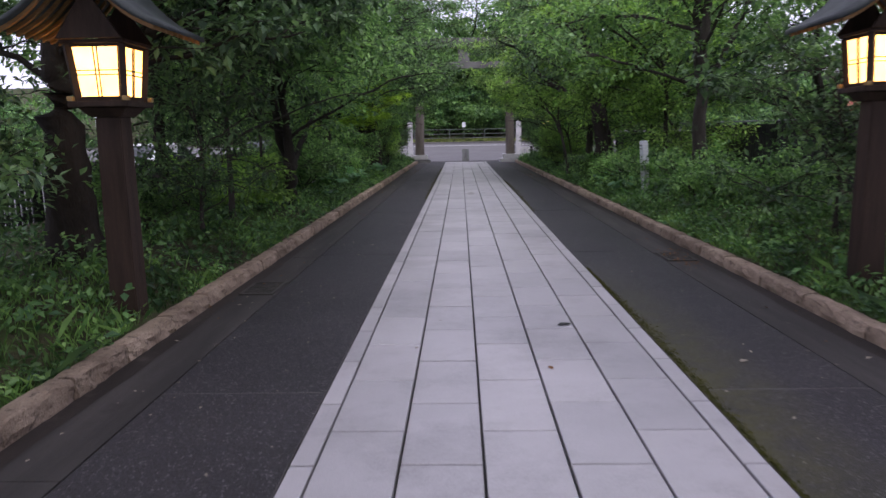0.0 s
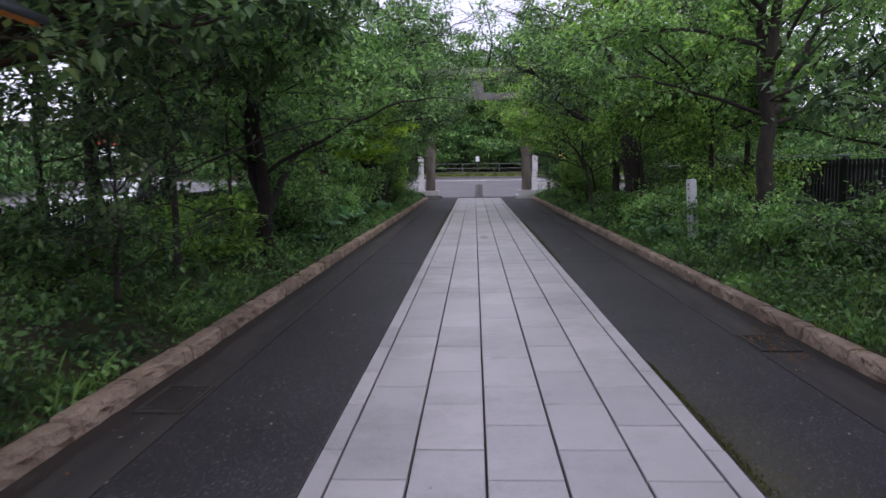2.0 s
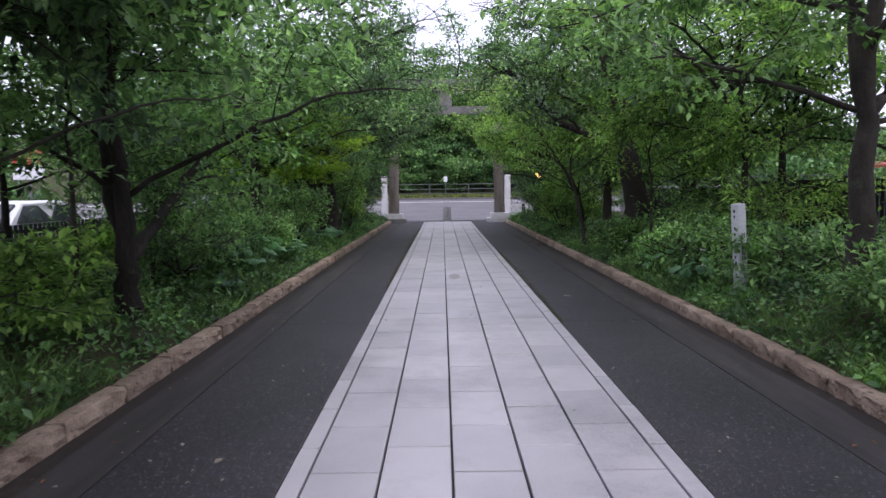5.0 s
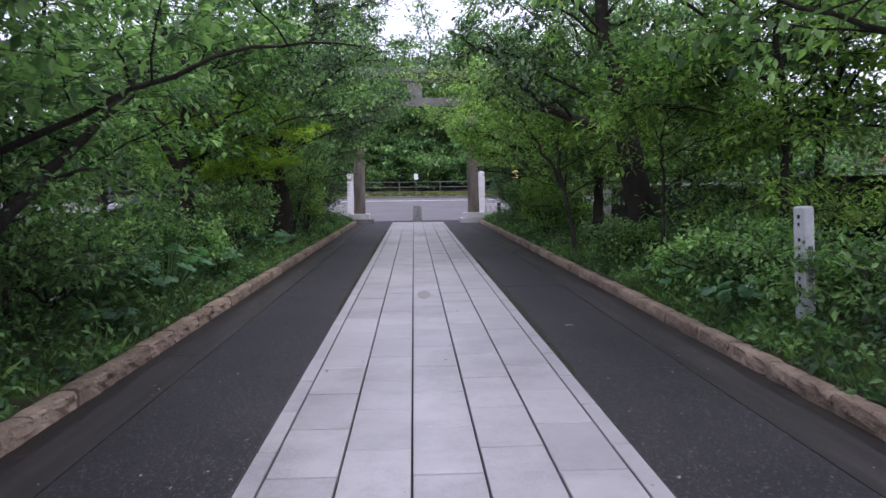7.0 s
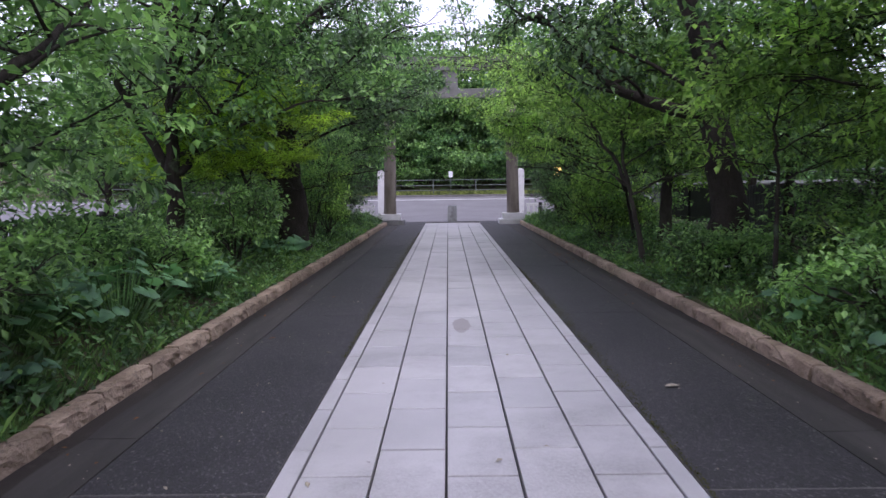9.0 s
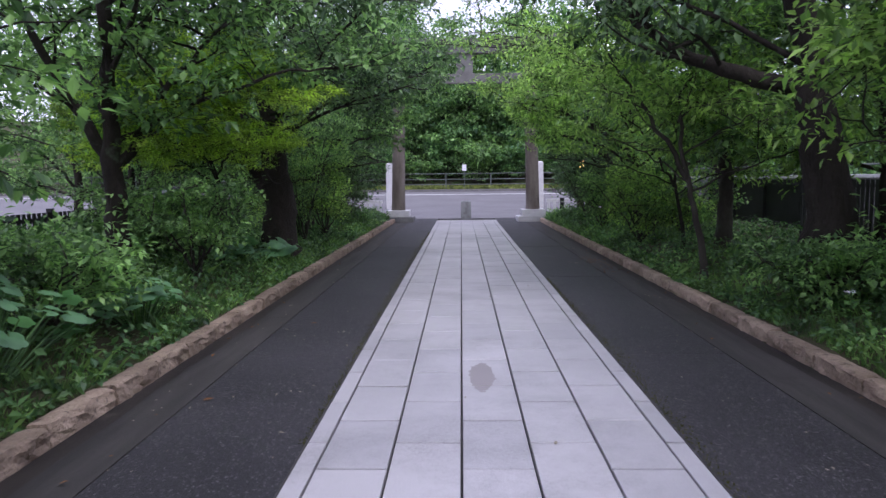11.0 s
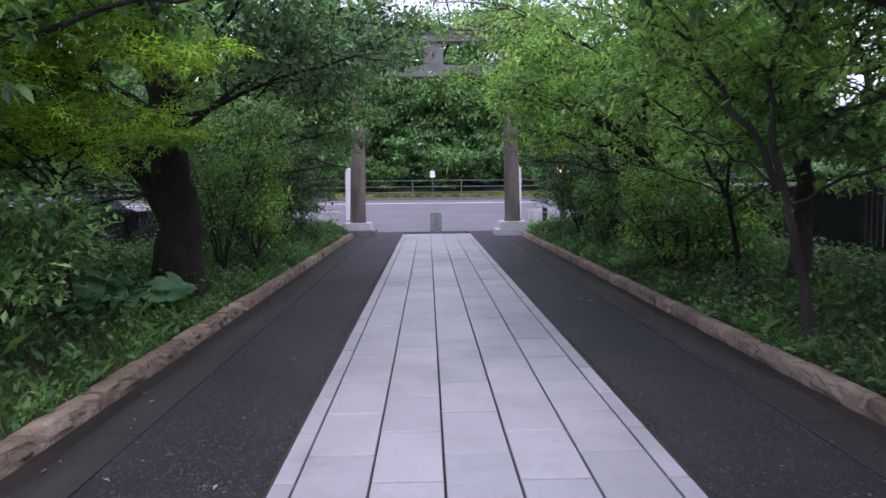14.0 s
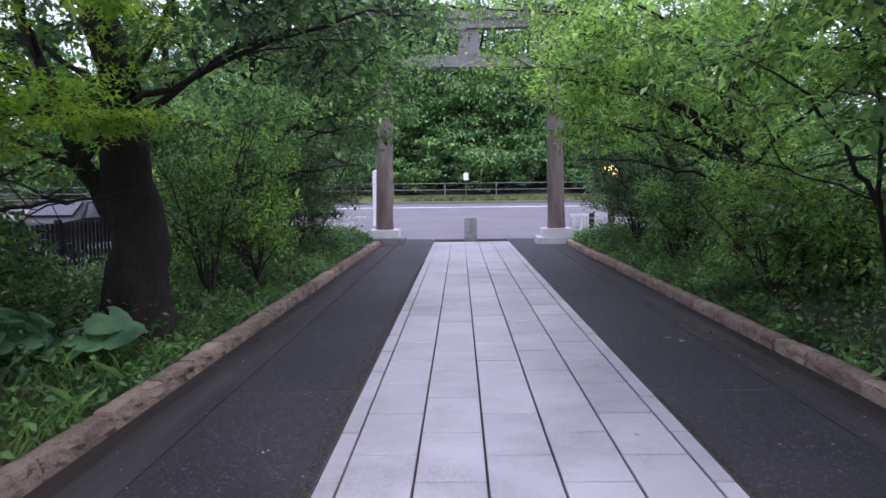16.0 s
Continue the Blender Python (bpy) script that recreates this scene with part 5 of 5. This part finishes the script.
def broad_plant(x, y, seed, label, n, spread, height, size, lobed):
    rng = np.random.default_rng(seed)
    e = empty("broad_leaved_plant", pose(x, y, bed(x, y) - 0.02), label, "plant", "broad-leaved plants")
    for i in range(n):
        a, q = rng.uniform(0, 2 * np.pi), spread * math.sqrt(rng.uniform(0, 1))
        px, py, pz = q * math.cos(a), q * math.sin(a), height * rng.uniform(0.45, 1.0) * (1.1 - 0.5 * q / spread)
        if KL - 0.25 < x + px + (0.1 if x < 0 else -0.1) < KR + 0.25:
            continue
        v, f = tube([(px * 0.3, py * 0.3, -0.03), (px * 0.7, py * 0.7, pz * 0.6), (px, py, pz)], [0.008, 0.007, 0.005], 5)
        o = new("stalk", arrays_mesh("stalk", v, f, L_HERB, True))
        o.parent = e
        o = new("leaf", LEAF_MESHES[(i % 2) * 2 + (1 if lobed else 0)])
        o.parent = e
        o.matrix_local = pose(px, py, pz, rng.normal(0, 16), rng.uniform(5, 35), math.degrees(a) + rng.normal(0, 25)) @ Matrix.Scale(size * rng.uniform(0.65, 1.2), 4)


broad_plant(-2.95, 17.3, 70, "leafy plant with broad lobed leaves over the kerb", 130, 0.85, 0.75, 0.15, True)
broad_plant(-3.4, 16.3, 71, "clump of broad lobed leaves", 70, 0.7, 0.7, 0.15, True)
broad_plant(-2.85, 19.5, 76, "leafy clump of lobed leaves beside the kerb", 60, 0.5, 0.5, 0.15, True)
broad_plant(-2.85, 24.4, 72, "butterbur with large round pale leaves", 22, 0.5, 0.4, 0.3, False)
broad_plant(-3.5, 23.8, 73, "butterbur clump in the shade", 20, 0.5, 0.5, 0.3, False)
broad_plant(-2.75, 15.4, 74, "low broad-leaved plant near the kerb", 18, 0.35, 0.35, 0.17, True)
broad_plant(3.6, 17.6, 75, "clump of pale broad leaves", 40, 0.5, 0.45, 0.15, True)
broad_plant(3.7, 15.9, 77, "bushy broad-leaved weeds on the bank", 34, 0.5, 0.4, 0.14, True)


def white_flower(x, y, h, seed):
    """A flat white flower head on a thin stem."""
    rng = np.random.default_rng(seed)
    e = empty("wild_flower", pose(x, y, bed(x, y) - 0.02), "small white wild flower standing among weeds", "flower", "white flowers on the bank")
    v, f = tube([(0, 0, 0), (0.02, 0.01, h * 0.6), (0.01, 0.0, h)], [0.004, 0.003, 0.003], 5)
    o = new("stem", arrays_mesh("stem", v, f, L_HERB, True))
    o.parent = e
    n = 26
    a, r = rng.uniform(0, 2 * np.pi, n), 0.035 * np.sqrt(rng.uniform(0, 1, n))
    c = np.stack([r * np.cos(a), r * np.sin(a), h + rng.normal(0, 0.004, n)], 1)
    v, f = leaf_arrays(rng, c, np.stack([np.cos(a), np.sin(a), 0 * a], 1), 0.018, 2.0, 0.0, 0.4)
    o = new("flower_head", arrays_mesh("flower_head", v, f, M_WHITE))
    o.parent = e


for i, (fx, fy, fh) in enumerate(((3.75, 15.9, 0.45), (3.62, 15.5, 0.3), (3.7, 16.6, 0.42), (-2.95, 14.6, 0.35), (3.5, 19.2, 0.35))):
    white_flower(fx, fy, fh, 950 + i)


# ---- litter on the paving ----
def scatter(name, label, mat, n, seed, size, xr, yr, wide):
    rng = np.random.default_rng(seed)
    x, y = rng.uniform(*xr, n), rng.uniform(*yr, n)
    c = np.stack([x, y, np.full(n, 0.006)], 1)
    a = rng.uniform(0, 2 * np.pi, n)
    v, f = leaf_arrays(rng, c, np.stack([np.cos(a), np.sin(a), 0 * a], 1) * 3, size, 14.0, 0.0, wide)
    v = v.reshape(-1, 4, 3)
    lowest = v[:, :, 2].min(1)
    v[:, :, 2] -= (lowest - 0.003)[:, None]
    return tagged(new(name, arrays_mesh(name, v.reshape(-1, 3), f, mat)), label, "fallen leaves", kind="stuff")


scatter("fallen_petals", "tiny pale petals and bits on the asphalt", M_DEBRIS, 380, 81, 0.022, (GL - 0.3, E0 - 0.05), (0, 40), 0.4)
scatter("fallen_petals", "tiny pale petals and bits on the asphalt", M_DEBRIS, 260, 82, 0.022, (E1 + 0.05, GR + 0.3), (0, 40), 0.4)
scatter("fallen_leaves", "scattered dry leaves lying on the lane", M_DEBRIS, 70, 83, 0.042, (KL + 0.05, KR - 0.05), (1, 40), 0.3)
scatter("fallen_leaves", "scattered brown leaves lying on the lane", M_BROWNLEAF, 60, 84, 0.042, (KL + 0.03, KL + 0.5), (1, 40), 0.3)
scatter("fallen_leaves", "scattered brown leaves lying on the lane", M_BROWNLEAF, 60, 85, 0.042, (KR - 0.5, KR - 0.03), (1, 40), 0.3)


def moss_strip(x, w, y0, y1, n, seed):
    rng = np.random.default_rng(seed)
    y = rng.uniform(y0, y1, n)
    env = np.clip(1 - np.abs((y - (y0 + y1) / 2) / ((y1 - y0) / 2)), 0, 1)
    xx = x + np.abs(rng.normal(0, 1, n)) * w * (0.25 + env) * (1 if x > MID else -1)
    c = np.stack([xx, y, np.full(n, -0.006)], 1)
    a = rng.uniform(0, 2 * np.pi, n)
    v, f = leaf_arrays(rng, c, np.stack([np.cos(a), np.sin(a), 0.8 + 0 * a], 1), 0.012, 1.0, 0.0, 0.4)
    return tagged(new("moss", arrays_mesh("moss", v, f, M_MOSS)), "green-brown moss creeping along the paving edge", "moss", kind="stuff")


moss_strip(E1 + 0.005, 0.035, 2.6, 8.0, 5000, 91)
moss_strip(E1 + 0.01, 0.05, 14.0, 24.0, 2500, 92)
moss_strip(E0 - 0.01, 0.05, 17.0, 34.0, 3500, 93)


def one_leaf(x, y, size, mat, label, turn):
    bm = bmesh.new()
    n = 8
    left, right = [], []
    for k in range(n + 1):
        u = k / n
        w = 0.32 * math.sin(math.pi * min(u * 1.02, 1.0)) ** 0.8 + 0.01
        z = 0.10 * math.sin(math.pi * u)
        left.append(bm.verts.new((u - 0.5, w, z + 0.16 * w)))
        right.append(bm.verts.new((u - 0.5, -w, z + 0.10 * w)))
    for k in range(n):
        bm.faces.new((left[k], right[k], right[k + 1], left[k + 1]))
    bmesh.ops.scale(bm, vec=(size, size * 0.8, size * 0.4), verts=bm.verts)
    ob = link("fallen_leaf", bm, mat, None, "", True)
    ob.matrix_world = pose(x, y, 0.003, 0, 0, turn)
    return tagged(ob, label, "fallen leaf")


one_leaf(0.86, 5.56, 0.13, M_INK, "dark curled dead leaf on the granite paving", 25)
one_leaf(0.62, 4.5, 0.07, M_BROWNLEAF, "small brown dead leaf on the granite paving", 100)
one_leaf(1.86, 16.0, 0.13, M_DEBRIS, "pale dry leaf lying on the asphalt lane", 10)
one_leaf(2.23, 25.95, 0.12, M_DEBRIS, "pale dry leaf lying on the asphalt lane", 60)
one_leaf(2.12, 26.1, 0.10, M_DEBRIS, "pale dry leaf lying on the asphalt lane", 150)
one_leaf(-1.2, 9.9, 0.08, M_DEBRIS, "pale dry leaf lying on the asphalt lane", 80)
one_leaf(-1.65, 17.9, 0.08, M_BROWNLEAF, "brown dead leaf at the gutter's edge", 40)
one_leaf(-1.45, 20.6, 0.07, M_BROWNLEAF, "reddish dead leaf on the asphalt lane", 15)
one_leaf(1.9, 4.6, 0.08, M_DEBRIS, "yellow dry leaf lying on the asphalt lane", 35)
scatter("leaf_pile", "brown leaf litter heaped beside the drain grate", M_BROWNLEAF, 70, 87, 0.045, (2.55, 2.86), (8.0, 9.2), 0.3)
scatter("leaf_pile", "brown leaf litter gathered against the kerb", M_BROWNLEAF, 60, 88, 0.05, (2.4, 2.86), (24.5, 27.0), 0.3)


# ---- paving slabs and kerb stones ----
def slab_mesh(w, l):
    bm = bmesh.new()
    b, h = 0.004, 0.05
    ring = lambda dx, z: [bm.verts.new((sx * (w / 2 - dx), sy * (l / 2 - dx), z)) for sx, sy in ((-1, -1), (1, -1), (1, 1), (-1, 1))]
    lo, mid, top = ring(0, -h), ring(0, -b), ring(b, 0)
    for a, c in ((lo, mid), (mid, top)):
        for i in range(4):
            bm.faces.new((a[i], a[(i + 1) % 4], c[(i + 1) % 4], c[i]))
    bm.faces.new(top)
    me = bpy.data.meshes.new("paving_slab")
    bm.to_mesh(me)
    bm.free()
    me.materials.append(M_SLAB)
    return me


PITCH = 0.7744
HALF = PITCH / 2
ROW0 = 4.285 - 9 * PITCH
cols = [(E0, E0 + 0.125, 1)] + [(E0 + 0.125 + i * 0.394, E0 + 0.125 + (i + 1) * 0.394, i % 2) for i in range(5)] + [(E0 + 0.125 + 5 * 0.394, E1, 1)]
rng = np.random.default_rng(7)
far = bmesh.new()
for a, b, odd in cols:
    me = slab_mesh(b - a - 0.014, PITCH - 0.018)
    y = ROW0 + odd * HALF - PITCH
    while y < ROW_END - 0.05:
        y1 = min(y + PITCH, ROW_END)
        cx = (a + b) / 2
        dz = rng.normal(0, 0.0012)
        m = pose(cx, y + PITCH / 2, dz, rng.normal(0, 0.12), rng.normal(0, 0.1), 0)
        if 1.0 < y < 33.6 and y1 - y > PITCH - 0.01:
            o = new("paving_slab", me)
            o.parent, o.matrix_basis = base, m
        elif y >= 33.6 or y <= 1.0:
            k = len(far.verts)
            w2, l2 = (b - a - 0.009) / 2, (y1 - y - 0.007) / 2
            add_box(far, -w2, -l2, -0.05, w2, l2, 0.0, 0, pose(cx, (y + y1) / 2, 0.0, 0, 0, 0))
        y += PITCH
o = link("paving_slabs", far, M_SLAB, base)
tagged(o, "far granite slabs of the path", kind="stuff")


def kerb_mesh(seed, length):
    """A rough-hewn stone with a flat top, 0.155 wide, 0.12 high above the gutter."""
    bm = bmesh.new()
    nx, w, h = 9, 0.155, 0.122
    prof = [(0.0, -0.12), (0.004, 0.0), (0.0, 0.04), (0.003, 0.08), (0.010, 0.108), (0.022, h), (0.07, h + 0.002), (0.12, h), (w, h - 0.006), (w, -0.12)]
    last = len(prof) - 1
    rows_ = []
    for i in range(nx + 1):
        yy = length * (i / nx - 0.5)
        end = 0.007 if i in (0, nx) else 0.0
        r = []
        for k, (px, pz) in enumerate(prof):
            face = 0.030 if 0 < k < 5 else 0.009 if k < last and k else 0.0
            q = (px * 14 + seed * 1.7, yy * 9 + seed * 3.1, pz * 16)
            top = 0.014 if k in (4, 5) else 0.007 if 5 < k < last else 0.0
            r.append(bm.verts.new((px + face * noise.noise(q) + (end if px < 0.05 else 0), yy, pz + top * noise.noise((q[2], q[0], q[1])) - (end if 2 < k < last else 0))))
        rows_.append(r)
    for a, b in zip(rows_, rows_[1:]):
        for i in range(last):
            bm.faces.new((a[i], a[i + 1], b[i + 1], b[i]))
    bm.faces.new(rows_[0])
    bm.faces.new(rows_[-1][::-1])
    bmesh.ops.recalc_face_normals(bm, faces=bm.faces)
    me = bpy.data.meshes.new("kerb_stone")
    bm.to_mesh(me)
    bm.free()
    me.materials.append(M_KERB)
    return me


STONES = [(0.62 + 0.09 * i, kerb_mesh(i + 1, 0.62 + 0.09 * i - 0.022)) for i in range(5)]
for side, x, turn in (("left", KL, 180), ("right", KR, 0)):
    s = 1 if side == "right" else -1
    kb = tagged(sheet("kerb_" + side, M_MORTAR, min(x + s * 0.03, x + s * 0.15), max(x + s * 0.03, x + s * 0.15), -3, 39.9, 0.088, 1, 30, None, 0.2),
                "rough pinkish granite kerb with mortar joints", "kerb", kind="structure")
    y = -3.0
    k = 0
    while y < 39.3:
        L, me = STONES[int(rng.integers(0, 5))]
        o = new("kerb_stone", me)
        o.parent = kb
        o.matrix_basis = pose(x + rng.normal(0, 0.004), y + L / 2, rng.normal(0, 0.004), rng.normal(0, 0.4), rng.normal(0, 1.0), turn + rng.normal(0, 0.5))
        y += L
